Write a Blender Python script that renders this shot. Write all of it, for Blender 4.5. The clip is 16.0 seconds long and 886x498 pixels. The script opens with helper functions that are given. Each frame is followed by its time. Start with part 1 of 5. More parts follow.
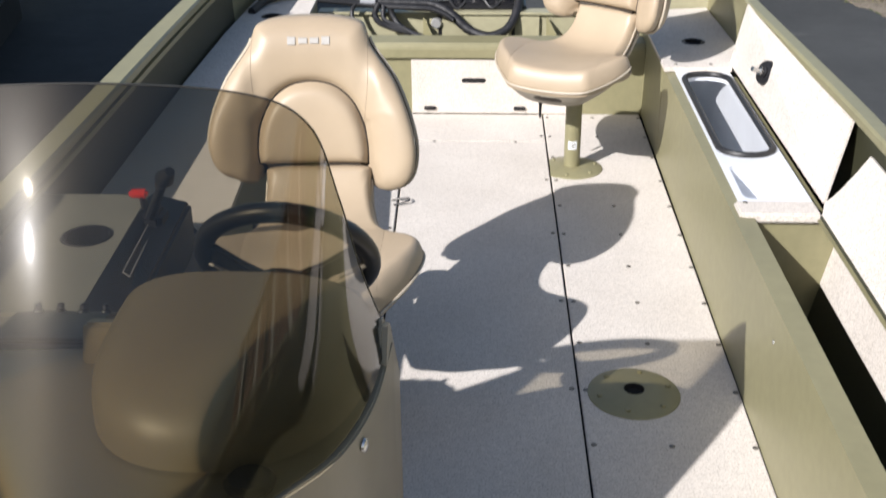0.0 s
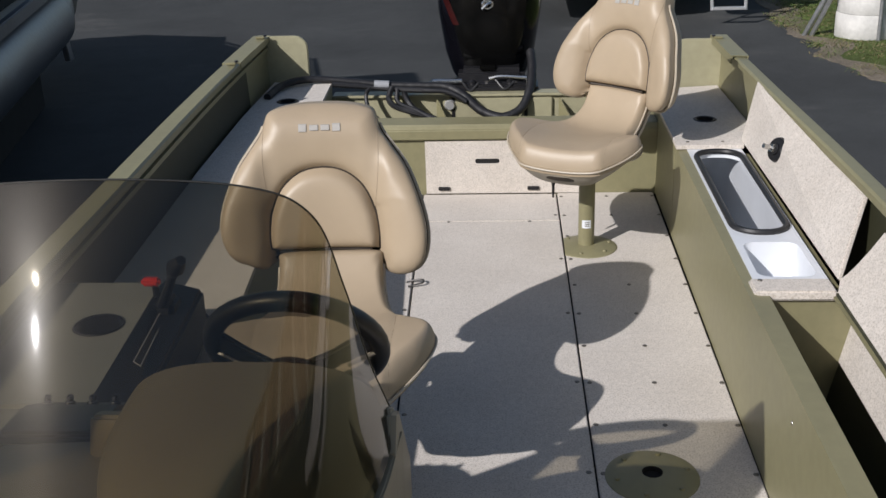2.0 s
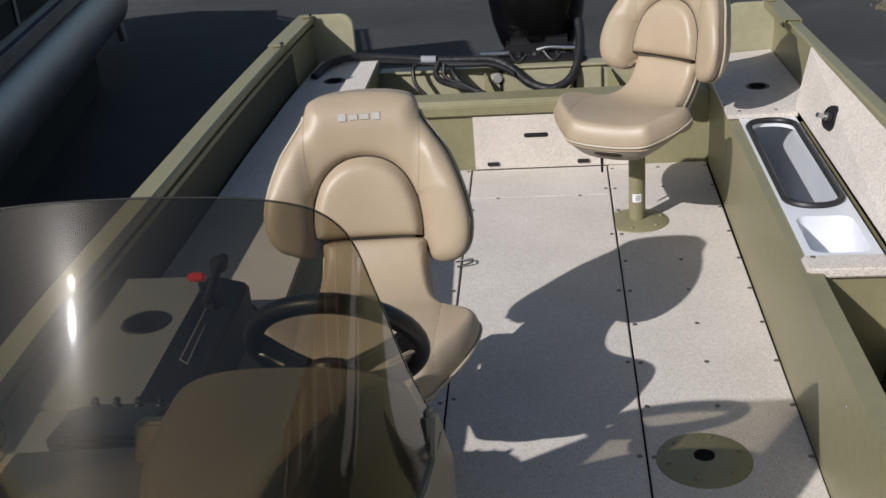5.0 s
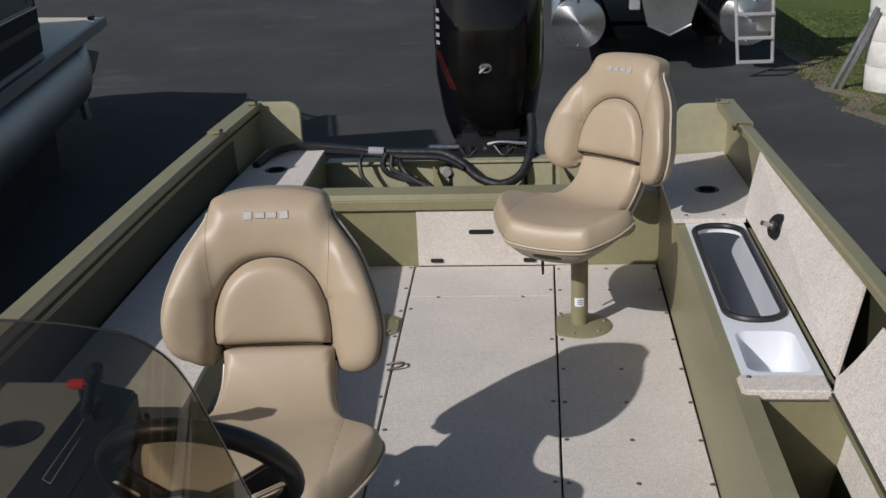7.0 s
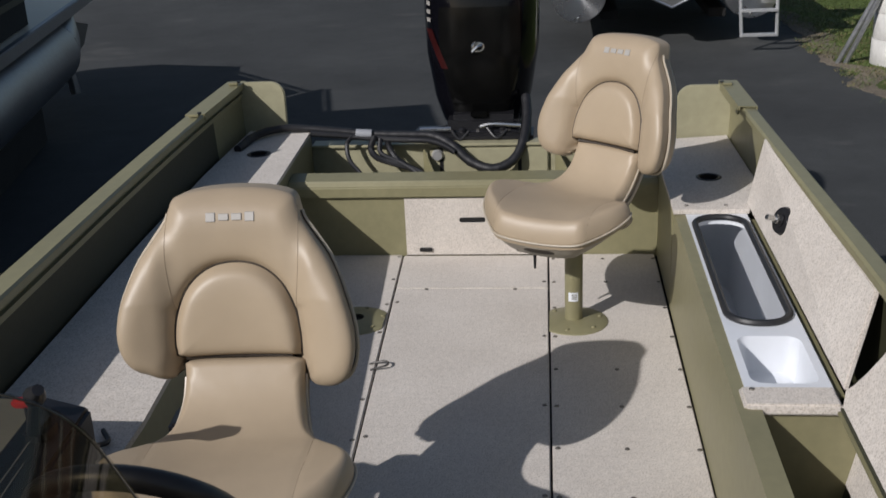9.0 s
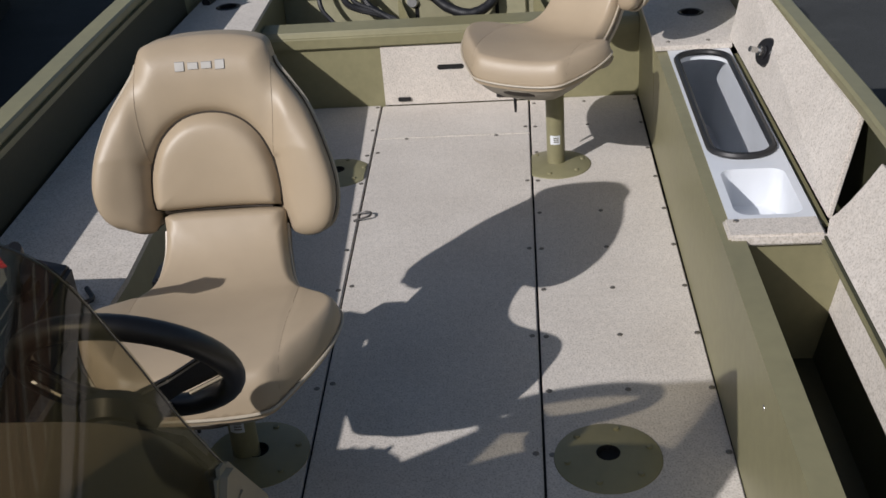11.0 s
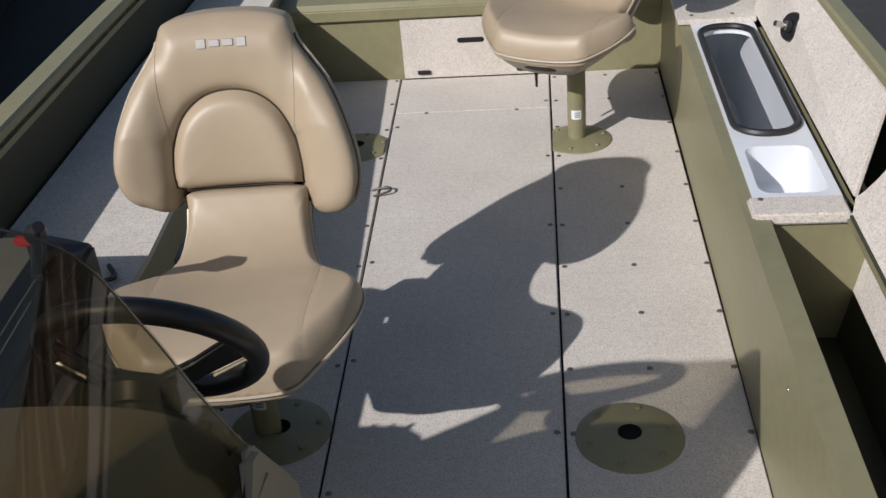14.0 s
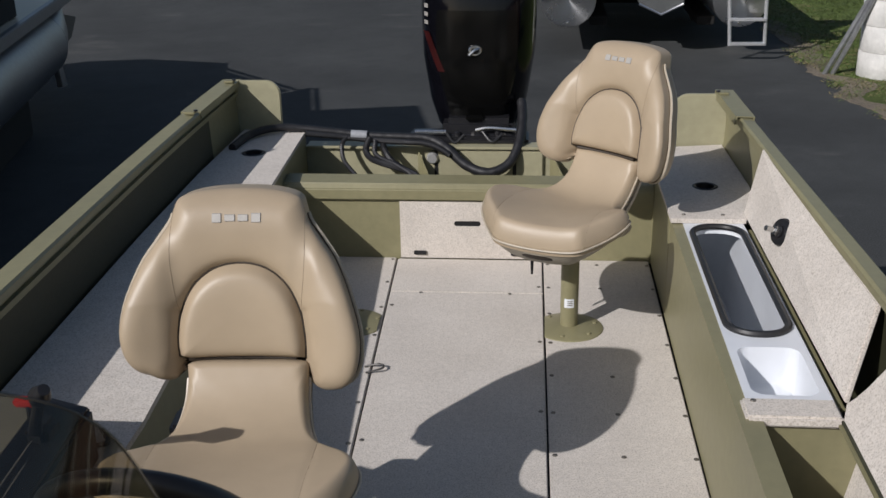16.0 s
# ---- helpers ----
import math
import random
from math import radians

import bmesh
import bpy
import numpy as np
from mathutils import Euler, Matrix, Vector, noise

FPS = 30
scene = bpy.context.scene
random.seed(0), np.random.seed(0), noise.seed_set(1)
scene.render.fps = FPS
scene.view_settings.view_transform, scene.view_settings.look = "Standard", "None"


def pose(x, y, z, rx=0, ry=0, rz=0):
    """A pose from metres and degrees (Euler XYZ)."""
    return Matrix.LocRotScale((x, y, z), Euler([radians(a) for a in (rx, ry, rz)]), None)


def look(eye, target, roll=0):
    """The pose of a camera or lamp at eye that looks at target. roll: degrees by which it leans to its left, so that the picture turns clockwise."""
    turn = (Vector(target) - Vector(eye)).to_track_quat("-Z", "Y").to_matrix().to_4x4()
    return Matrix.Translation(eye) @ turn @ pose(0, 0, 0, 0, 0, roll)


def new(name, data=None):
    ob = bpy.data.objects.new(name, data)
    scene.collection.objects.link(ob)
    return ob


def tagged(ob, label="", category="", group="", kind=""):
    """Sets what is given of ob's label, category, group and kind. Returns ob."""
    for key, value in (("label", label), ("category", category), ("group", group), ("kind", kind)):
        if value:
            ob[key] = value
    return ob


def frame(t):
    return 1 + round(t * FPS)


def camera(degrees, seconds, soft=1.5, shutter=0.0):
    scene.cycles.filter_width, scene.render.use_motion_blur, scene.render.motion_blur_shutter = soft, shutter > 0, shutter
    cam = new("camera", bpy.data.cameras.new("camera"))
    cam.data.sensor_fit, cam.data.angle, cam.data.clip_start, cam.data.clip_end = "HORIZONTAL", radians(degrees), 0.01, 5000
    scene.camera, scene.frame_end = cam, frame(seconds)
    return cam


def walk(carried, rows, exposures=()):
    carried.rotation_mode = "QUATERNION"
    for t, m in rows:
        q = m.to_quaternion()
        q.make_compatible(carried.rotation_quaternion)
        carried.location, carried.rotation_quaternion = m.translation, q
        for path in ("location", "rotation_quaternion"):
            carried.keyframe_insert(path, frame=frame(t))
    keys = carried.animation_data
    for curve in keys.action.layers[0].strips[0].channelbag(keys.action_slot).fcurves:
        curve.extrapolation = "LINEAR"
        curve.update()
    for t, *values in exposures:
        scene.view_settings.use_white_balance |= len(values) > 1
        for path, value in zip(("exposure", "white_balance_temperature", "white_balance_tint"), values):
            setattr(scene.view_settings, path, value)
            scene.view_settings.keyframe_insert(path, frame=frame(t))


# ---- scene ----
cam = camera(44.0, 16.0, shutter=0.5)
PATH = [
    (0, (-0.197, -2.37, 1.554), (-0.292, -0.573, 0.681), -0.6),
    (0.5, (-0.188, -2.361, 1.567), (-0.286, -0.521, 0.79), -0.2),
    (1, (-0.189, -2.366, 1.572), (-0.289, -0.501, 0.856), -0.8),
    (1.5, (-0.188, -2.366, 1.567), (-0.305, -0.511, 0.829), -1.2),
    (2, (-0.176, -2.357, 1.567), (-0.309, -0.506, 0.822), -1.9),
    (2.5, (-0.174, -2.35, 1.571), (-0.31, -0.506, 0.808), -2.2),
    (3, (-0.186, -2.356, 1.568), (-0.328, -0.516, 0.797), -1.9),
    (3.2, (-0.187, -2.357, 1.566), (-0.335, -0.522, 0.784), -1.9),
    (5.3, (-0.105, -2.291, 1.617), (-0.362, -0.476, 0.816), -5.1),
    (5.5, (-0.068, -2.248, 1.608), (-0.333, -0.424, 0.832), -5.0),
    (6, (-0.003, -2.194, 1.61), (-0.25, -0.314, 0.972), -4.7),
    (6.5, (0.027, -2.173, 1.596), (-0.169, -0.273, 1.004), -4.1),
    (7, (0.002, -2.116, 1.591), (-0.2, -0.239, 0.929), -2.6),
    (7.5, (-0.023, -1.998, 1.598), (-0.165, -0.117, 0.933), -2.9),
    (8, (-0.038, -1.923, 1.598), (-0.096, -0.022, 0.98), -2.8),
    (8.5, (0.003, -1.905, 1.598), (-0.129, -0.021, 0.939), -2.5),
    (9, (0.031, -1.903, 1.594), (-0.174, -0.046, 0.881), -2.6),
    (9.5, (0.042, -1.902, 1.577), (-0.148, -0.068, 0.801), -3.9),
    (10, (0.032, -1.891, 1.564), (-0.148, -0.096, 0.699), -4.1),
    (10.2, (0.03, -1.892, 1.561), (-0.154, -0.109, 0.675), -4.2),
    (12.3, (0.037, -1.868, 1.545), (-0.122, -0.14, 0.551), -5.7),
    (12.5, (0.034, -1.867, 1.548), (-0.125, -0.136, 0.559), -5.8),
    (13, (0.032, -1.869, 1.544), (-0.14, -0.135, 0.563), -5.9),
    (13.5, (0.022, -1.864, 1.549), (-0.123, -0.127, 0.569), -4.3),
    (14, (0.02, -1.869, 1.565), (-0.191, -0.148, 0.569), -5.1),
    (14.5, (0.034, -1.864, 1.569), (-0.169, -0.118, 0.615), -4.3),
    (15, (0.049, -1.856, 1.591), (-0.143, -0.038, 0.778), -3.1),
    (15.5, (0.04, -1.872, 1.611), (-0.169, -0.012, 0.905), -2.2),
    (16, (-0.028, -1.898, 1.603), (-0.196, -0.037, 0.89), -1.0),
]
EXPOSURES = [(0.0, 0.76), (0.5, 0.38), (1.0, 0.06), (3.0, -0.02), (5.5, -0.01), (6.0, -0.14), (6.5, -0.22), (7.0, -0.26), (8.0, -0.27), (9.0, -0.28), (9.5, -0.28), (10.0, -0.28), (12.5, -0.09), (13.5, -0.07), (14.0, -0.06), (15.0, -0.18), (16.0, -0.22)]
walk(cam, [(t, look(eye, target, roll)) for t, eye, target, roll in PATH], EXPOSURES)

# ---- world, sun ----
SUN_TO = Vector((-0.86, -1.03, 0.88)).normalized()
world = bpy.data.worlds.new("world")
scene.world = world
world.use_nodes = True
wn = world.node_tree.nodes
sky = wn.new("ShaderNodeTexSky")
sky.sky_type = "NISHITA"
sky.sun_disc = False
sky.dust_density, sky.ozone_density = 1.4, 0.9
sky.sun_elevation = math.asin(SUN_TO.z)
sky.sun_rotation = math.atan2(SUN_TO.x, SUN_TO.y)
wn["Background"].inputs[1].default_value = 0.080
world.node_tree.links.new(sky.outputs[0], wn["Background"].inputs[0])
sun = new("sun", bpy.data.lights.new("sun", "SUN"))
sun.data.energy, sun.data.angle, sun.data.color = 4.4, radians(0.55), (1.0, 0.968, 0.972)
sun.matrix_world = look(SUN_TO * 30, (0, 0, 0))


# ---- materials ----
def material(name, rough=0.6, metal=0.0, spec=0.5):
    m = bpy.data.materials.new(name)
    m.use_nodes = True
    p = m.node_tree.nodes["Principled BSDF"]
    p.inputs["Roughness"].default_value = rough
    p.inputs["Metallic"].default_value = metal
    p.inputs["Specular IOR Level"].default_value = spec
    return m, m.node_tree.nodes, m.node_tree.links, p


def noise_ramp(nodes, links, scale, stops, detail=4.0, coords=None, rough=0.55, kind="FLOAT"):
    t = nodes.new("ShaderNodeTexNoise")
    t.inputs["Scale"].default_value, t.inputs["Detail"].default_value = scale, detail
    t.inputs["Roughness"].default_value = rough
    links.new(coords, t.inputs["Vector"])
    r = nodes.new("ShaderNodeValToRGB")
    el = r.color_ramp.elements
    while len(el) < len(stops):
        el.new(0.5)
    for e, (pos, col) in zip(el, stops):
        e.position, e.color = pos, (*col, 1)
    links.new(t.outputs["Fac"], r.inputs[0])
    return r.outputs[0], t.outputs["Fac"]


def mix(nodes, links, a, b, fac, mode="MIX"):
    n = nodes.new("ShaderNodeMix")
    n.data_type, n.blend_type = "RGBA", mode
    for s, v in ((n.inputs[0], fac), (n.inputs[6], a), (n.inputs[7], b)):
        if hasattr(v, "is_output"):
            links.new(v, s)
        else:
            s.default_value = v if isinstance(v, float) else (*v, 1)
    return n.outputs[2]


def surface(name, base, var=0.12, scale=40.0, stain=3.0, stain_amount=0.12, rough=0.6, metal=0.0, bump=0.1, spec=0.5, bump_scale=None, depth=0.002, coat=0.0):
    """A paint, plastic or metal: base colour with fine grain, broad stains and fine relief."""
    m, n, l, p = material(name, rough, metal, spec)
    c = n.new("ShaderNodeTexCoord").outputs["Object"]
    lo, hi = tuple(b * (1 - var) for b in base), tuple(min(1, b * (1 + var)) for b in base)
    grain, f = noise_ramp(n, l, scale, [(0.3, lo), (0.7, hi)], coords=c)
    dirt, g = noise_ramp(n, l, stain, [(0.3, (1 - stain_amount,) * 3), (0.65, (1, 1, 1))], coords=c, detail=6)
    l.new(mix(n, l, grain, dirt, 1.0, "MULTIPLY"), p.inputs["Base Color"])
    r = n.new("ShaderNodeMapRange")
    r.inputs[3].default_value, r.inputs[4].default_value = max(0.02, rough - 0.08), min(1, rough + 0.08)
    l.new(g, r.inputs[0])
    l.new(r.outputs[0], p.inputs["Roughness"])
    p.inputs["Coat Weight"].default_value = coat
    if bump:
        b = n.new("ShaderNodeBump")
        b.inputs["Strength"].default_value, b.inputs["Distance"].default_value = bump, depth
        t = n.new("ShaderNodeTexNoise")
        t.inputs["Scale"].default_value, t.inputs["Detail"].default_value = bump_scale or scale * 2, 3
        l.new(c, t.inputs["Vector"])
        l.new(t.outputs["Fac"], b.inputs["Height"])
        l.new(b.outputs[0], p.inputs["Normal"])
    return m


def carpet_material(name, light, mid, dark):
    m, n, l, p = material(name, 0.95, 0, 0.15)
    c = n.new("ShaderNodeTexCoord").outputs["Object"]
    fleck, f = noise_ramp(n, l, 210, [(0.33, dark), (0.43, mid), (0.55, light), (0.72, light)], coords=c, detail=2)
    clump, g = noise_ramp(n, l, 55, [(0.3, (0.90, 0.90, 0.90)), (0.7, (1.04, 1.035, 1.03))], coords=c, detail=3)
    wear, h = noise_ramp(n, l, 3.5, [(0.25, (0.88, 0.87, 0.86)), (0.7, (1.03, 1.03, 1.03))], coords=c, detail=7)
    l.new(mix(n, l, mix(n, l, fleck, clump, 1.0, "MULTIPLY"), wear, 1.0, "MULTIPLY"), p.inputs["Base Color"])
    b = n.new("ShaderNodeBump")
    b.inputs["Strength"].default_value, b.inputs["Distance"].default_value = 0.4, 0.002
    l.new(f, b.inputs["Height"])
    l.new(b.outputs[0], p.inputs["Normal"])
    p.inputs["Sheen Weight"].default_value = 0.15
    return m


def vinyl_material(name, base):
    m, n, l, p = material(name, 0.44, 0, 0.45)
    c = n.new("ShaderNodeTexCoord").outputs["Object"]
    a, f = noise_ramp(n, l, 7, [(0.3, tuple(b * 0.93 for b in base)), (0.7, tuple(b * 1.04 for b in base))], coords=c, detail=5)
    l.new(a, p.inputs["Base Color"])
    v = n.new("ShaderNodeTexVoronoi")
    v.inputs["Scale"].default_value = 520
    l.new(c, v.inputs["Vector"])
    w = n.new("ShaderNodeTexNoise")
    w.inputs["Scale"].default_value, w.inputs["Detail"].default_value = 16, 2
    l.new(c, w.inputs["Vector"])
    b = n.new("ShaderNodeBump")
    b.inputs["Strength"].default_value, b.inputs["Distance"].default_value = 0.18, 0.0006
    l.new(v.outputs["Distance"], b.inputs["Height"])
    b2 = n.new("ShaderNodeBump")
    b2.inputs["Strength"].default_value, b2.inputs["Distance"].default_value = 0.2, 0.006
    l.new(w.outputs["Fac"], b2.inputs["Height"])
    l.new(b.outputs[0], b2.inputs["Normal"])
    l.new(b2.outputs[0], p.inputs["Normal"])
    return m


def smoked_glass(name, tint):
    m, n, l, p = material(name)
    n.remove(p)
    out = n["Material Output"]
    tr = n.new("ShaderNodeBsdfTransparent")
    tr.inputs[0].default_value = (*tint, 1)
    gl = n.new("ShaderNodeBsdfGlossy")
    gl.inputs["Roughness"].default_value = 0.035
    fr = n.new("ShaderNodeFresnel")
    fr.inputs[0].default_value = 1.49
    mx = n.new("ShaderNodeMixShader")
    l.new(fr.outputs[0], mx.inputs[0])
    l.new(tr.outputs[0], mx.inputs[1])
    l.new(gl.outputs[0], mx.inputs[2])
    c = n.new("ShaderNodeTexCoord").outputs["Object"]
    dust, f = noise_ramp(n, l, 6, [(0.3, (0.5, 0.5, 0.5)), (0.7, (1, 1, 1))], coords=c, detail=6)
    df = n.new("ShaderNodeBsdfGlossy")
    df.inputs["Roughness"].default_value = 0.24
    l.new(dust, df.inputs["Color"])
    haze = n.new("ShaderNodeMixShader")
    haze.inputs[0].default_value = 0.0035
    l.new(mx.outputs[0], haze.inputs[1])
    l.new(df.outputs[0], haze.inputs[2])
    l.new(haze.outputs[0], out.inputs[0])
    return m


CARPET = carpet_material("carpet", (0.648, 0.603, 0.550), (0.560, 0.514, 0.458), (0.43, 0.388, 0.335))
OLIVE = surface("olive_paint", (0.235, 0.217, 0.122), 0.06, 30, 2.5, 0.14, 0.42, 0.0, 0.05, 0.5, 180, 0.0006)
GUNMETAL = surface("dark_steel", (0.10, 0.095, 0.09), 0.1, 60, 6, 0.2, 0.5, 0.5)
WELLPAINT = surface("well_paint", (0.34, 0.32, 0.21), 0.06, 30, 4, 0.18, 0.42, 0.0, 0.05, 0.5, 180, 0.0006)
# Dark olive, deep enough to carry the shade inside hull and box.
OLIVE_DARK = surface("dark_olive", (0.036, 0.036, 0.018), 0.1, 60, 3, 0.2, 0.6, 0, 0.1)
VINYL = vinyl_material("tan_vinyl", (0.363, 0.288, 0.200))
# Brown of the welts, used too as shade in the seat's gaps.
WELT_AND_SHADE = surface("brown_welt_and_shade", (0.035, 0.026, 0.018), 0.1, 60, 6, 0.2, 0.6)
SEAM = surface("seam_thread", (0.26, 0.205, 0.14), 0.1, 60, 6, 0.2, 0.7)
PIPING = surface("cream_piping", (0.44, 0.385, 0.30), 0.06, 80, 8, 0.1, 0.4)
SHELL = surface("seat_shell", (0.36, 0.32, 0.255), 0.06, 60, 6, 0.12, 0.5)
WHITE = surface("white_plastic", (0.68, 0.705, 0.74), 0.02, 20, 4, 0.06, 0.3, 0, 0.02)
RUBBER = surface("black_rubber", (0.018, 0.018, 0.019), 0.2, 60, 6, 0.2, 0.45, 0, 0.1)
HOSE = surface("split_loom", (0.014, 0.014, 0.016), 0.3, 90, 7, 0.3, 0.5, 0, 0.15)
BLACK = surface("black_plastic", (0.012, 0.012, 0.014), 0.2, 60, 5, 0.2, 0.38, 0, 0.08)
GLOSS = surface("motor_paint", (0.004, 0.004, 0.006), 0.2, 12, 3, 0.2, 0.07, 0, 0.0, 0.32, coat=0.0)
GLOSS2 = surface("motor_panel", (0.004, 0.004, 0.004), 0.2, 12, 3, 0.2, 0.22, 0, 0.0, 0.2)
STEEL = surface("stainless_steel", (0.62, 0.62, 0.61), 0.05, 50, 6, 0.15, 0.25, 1.0, 0.03)
ALU = surface("brushed_aluminium", (0.60, 0.61, 0.63), 0.06, 40, 2, 0.15, 0.32, 1.0, 0.05)
SCREW = surface("screw_metal", (0.25, 0.23, 0.20), 0.1, 60, 6, 0.2, 0.45, 0.8)
DARK = surface("dark_void", (0.008, 0.008, 0.008), 0.1, 20, 4, 0.2, 0.9)
CONSOLE = surface("console_gelcoat", (0.29, 0.24, 0.16), 0.04, 14, 3, 0.1, 0.38, 0, 0.03)
SIDEBOX = surface("grey_gelcoat", (0.20, 0.19, 0.155), 0.06, 14, 3, 0.12, 0.4, 0, 0.03)
DARKRED = surface("dark_red_print", (0.035, 0.004, 0.004), 0.3, 30, 9, 0.5, 0.35)
RED = surface("red_plastic", (0.45, 0.02, 0.015), 0.1, 30, 5, 0.1, 0.4)
SILVER = surface("silver_print", (0.36, 0.345, 0.32), 0.05, 30, 5, 0.1, 0.5, 0.25)
ASPHALT = surface("asphalt", (0.052, 0.0545, 0.055), 0.5, 130, 0.5, 0.35, 0.9, 0, 0.5, 0.3, 160, 0.004)
an, al = ASPHALT.node_tree.nodes, ASPHALT.node_tree.links
ap = an["Principled BSDF"]
base_out = ap.inputs["Base Color"].links[0].from_socket
am = an.new("ShaderNodeMapping")
am.inputs["Scale"].default_value = (0.7, 1.1, 1)
al.new(an["Texture Coordinate"].outputs["Object"], am.inputs[0])
smear, sf = noise_ramp(an, al, 0.9, [(0.60, (0, 0, 0)), (0.80, (0.55, 0.55, 0.55))], coords=am.outputs[0], detail=9, rough=0.65)
patch, pf = noise_ramp(an, al, 3.2, [(0.30, (0.84, 0.84, 0.84)), (0.70, (1.14, 1.14, 1.13))], coords=an["Texture Coordinate"].outputs["Object"], detail=8, rough=0.7)
al.new(mix(an, al, mix(an, al, base_out, patch, 1.0, "MULTIPLY"), (0.16, 0.155, 0.145), smear), ap.inputs["Base Color"])
CONCRETE = surface("painted_concrete", (0.66, 0.65, 0.62), 0.06, 25, 5, 0.25, 0.85, 0, 0.4, 0.3, 60, 0.004)
WOOD = surface("weathered_wood", (0.24, 0.13, 0.08), 0.2, 30, 4, 0.3, 0.8)
SLEEVE = surface("grey_sleeve", (0.30, 0.31, 0.33), 0.1, 60, 6, 0.2, 0.5)
GREYPLUG = surface("zinc_plug", (0.5, 0.5, 0.49), 0.06, 60, 6, 0.15, 0.3, 0.5)
SMOKE = surface("acrylic_edge", (0.03, 0.028, 0.024), 0.1, 30, 5, 0.1, 0.2)
GLASS = smoked_glass("smoked_acrylic", (0.635, 0.608, 0.54))


# ---- mesh helpers ----
def link_mesh(name, bm, mat, parent=None, smooth=True, angle=35):
    me = bpy.data.meshes.new(name)
    bmesh.ops.recalc_face_normals(bm, faces=bm.faces)
    for f in bm.faces:
        f.smooth = smooth
    if smooth:
        for e in bm.edges:
            if len(e.link_faces) == 2 and e.calc_face_angle(0) > radians(angle):
                e.smooth = False
    bm.to_mesh(me)
    bm.free()
    me.materials.append(mat)
    ob = new(name, me)
    if parent is not None:
        ob.parent = parent
    return ob


def part(name, bm, mat, parent, label="", smooth=True):
    ob = link_mesh(name, bm, mat, parent, smooth)
    return tagged(ob, label) if label else ob


def thing(name, label, category, m=None, group="", kind=""):
    ob = new(name)
    ob.empty_display_size = 0.1
    if m is not None:
        ob.matrix_basis = m
    return tagged(ob, label, category, group, kind)


def block(x0, x1, y0, y1, z0, z1, bevel=0.0, seg=2, bm=None):
    own = bmesh.new()
    bmesh.ops.create_cube(own, size=1)
    for v in own.verts:
        v.co = Vector(((x0 + x1) / 2 + v.co.x * (x1 - x0), (y0 + y1) / 2 + v.co.y * (y1 - y0), (z0 + z1) / 2 + v.co.z * (z1 - z0)))
    if bevel:
        bmesh.ops.bevel(own, geom=list(own.edges), offset=bevel, segments=seg, affect="EDGES", clamp_overlap=True)
    return join(bm, own)


def join(bm, own):
    if bm is None:
        return own
    me = bpy.data.meshes.new("tmp")
    own.to_mesh(me)
    own.free()
    bm.from_mesh(me)
    bpy.data.meshes.remove(me)
    return bm


def slab(poly, thick, bevel=0.0, bm=None, axis=(0, 0, 1)):
    """A plate: the polygon of 3D points, thickened along axis."""
    own = bmesh.new()
    a = Vector(axis) * thick
    lo = [own.verts.new(Vector(p)) for p in poly]
    hi = [own.verts.new(Vector(p) + a) for p in poly]
    own.faces.new(lo[::-1])
    own.faces.new(hi)
    for i in range(len(lo)):
        j = (i + 1) % len(lo)
        own.faces.new((lo[i], lo[j], hi[j], hi[i]))
    bmesh.ops.recalc_face_normals(own, faces=own.faces)
    if bevel:
        bmesh.ops.bevel(own, geom=list(own.edges), offset=bevel, segments=2, affect="EDGES", clamp_overlap=True)
    return join(bm, own)


def lathe(profile, seg=32, bm=None, m=None):
    """Rings of (radius, height) about z."""
    own = bmesh.new()
    rings = []
    for r, z in profile:
        if r < 1e-5:
            rings.append([own.verts.new((0, 0, z))])
        else:
            rings.append([own.verts.new((r * math.cos(2 * math.pi * k / seg), r * math.sin(2 * math.pi * k / seg), z)) for k in range(seg)])
    for a, b in zip(rings, rings[1:]):
        for k in range(seg):
            j = (k + 1) % seg
            q = [a[k % len(a)], a[j % len(a)], b[j % len(b)], b[k % len(b)]]
            q = [v for i, v in enumerate(q) if v not in q[:i]]
            if len(q) > 2:
                own.faces.new(q)
    if m is not None:
        own.transform(m)
    return join(bm, own)


def smooth_path(points, steps=6):
    """A Catmull-Rom line through the points."""
    p = [Vector(q) for q in points]
    p = [p[0] * 2 - p[1]] + p + [p[-1] * 2 - p[-2]]
    out = []
    for i in range(1, len(p) - 2):
        for k in range(steps):
            t = k / steps
            a, b, c, d = p[i - 1], p[i], p[i + 1], p[i + 2]
            out.append(0.5 * ((2 * b) + (c - a) * t + (2 * a - 5 * b + 4 * c - d) * t * t + (3 * b - a - 3 * c + d) * t ** 3))
    return out + [p[-2]]


def tube(points, r, seg=8, closed=False, steps=0, bm=None, caps=True, flat=1.0):
    pts = smooth_path(points, steps) if steps else [Vector(q) for q in points]
    own = bmesh.new()
    n = len(pts)
    rings, side = [], None
    for i, q in enumerate(pts):
        d = (pts[(i + 1) % n] - pts[i - 1]) if closed else (pts[min(i + 1, n - 1)] - pts[max(i - 1, 0)])
        d.normalize()
        if side is None:
            side = d.orthogonal().normalized()
        side = (side - d * side.dot(d)).normalized()
        up = d.cross(side)
        rings.append([own.verts.new(q + (side * math.cos(2 * math.pi * k / seg) + up * math.sin(2 * math.pi * k / seg) * flat) * (r[i] if isinstance(r, (list, tuple)) else r)) for k in range(seg)])
    for i in range(n if closed else n - 1):
        a, b = rings[i], rings[(i + 1) % n]
        for k in range(seg):
            own.faces.new((a[k], a[(k + 1) % seg], b[(k + 1) % seg], b[k]))
    if caps and not closed:
        own.faces.new(rings[0][::-1])
        own.faces.new(rings[-1])
    return join(bm, own)


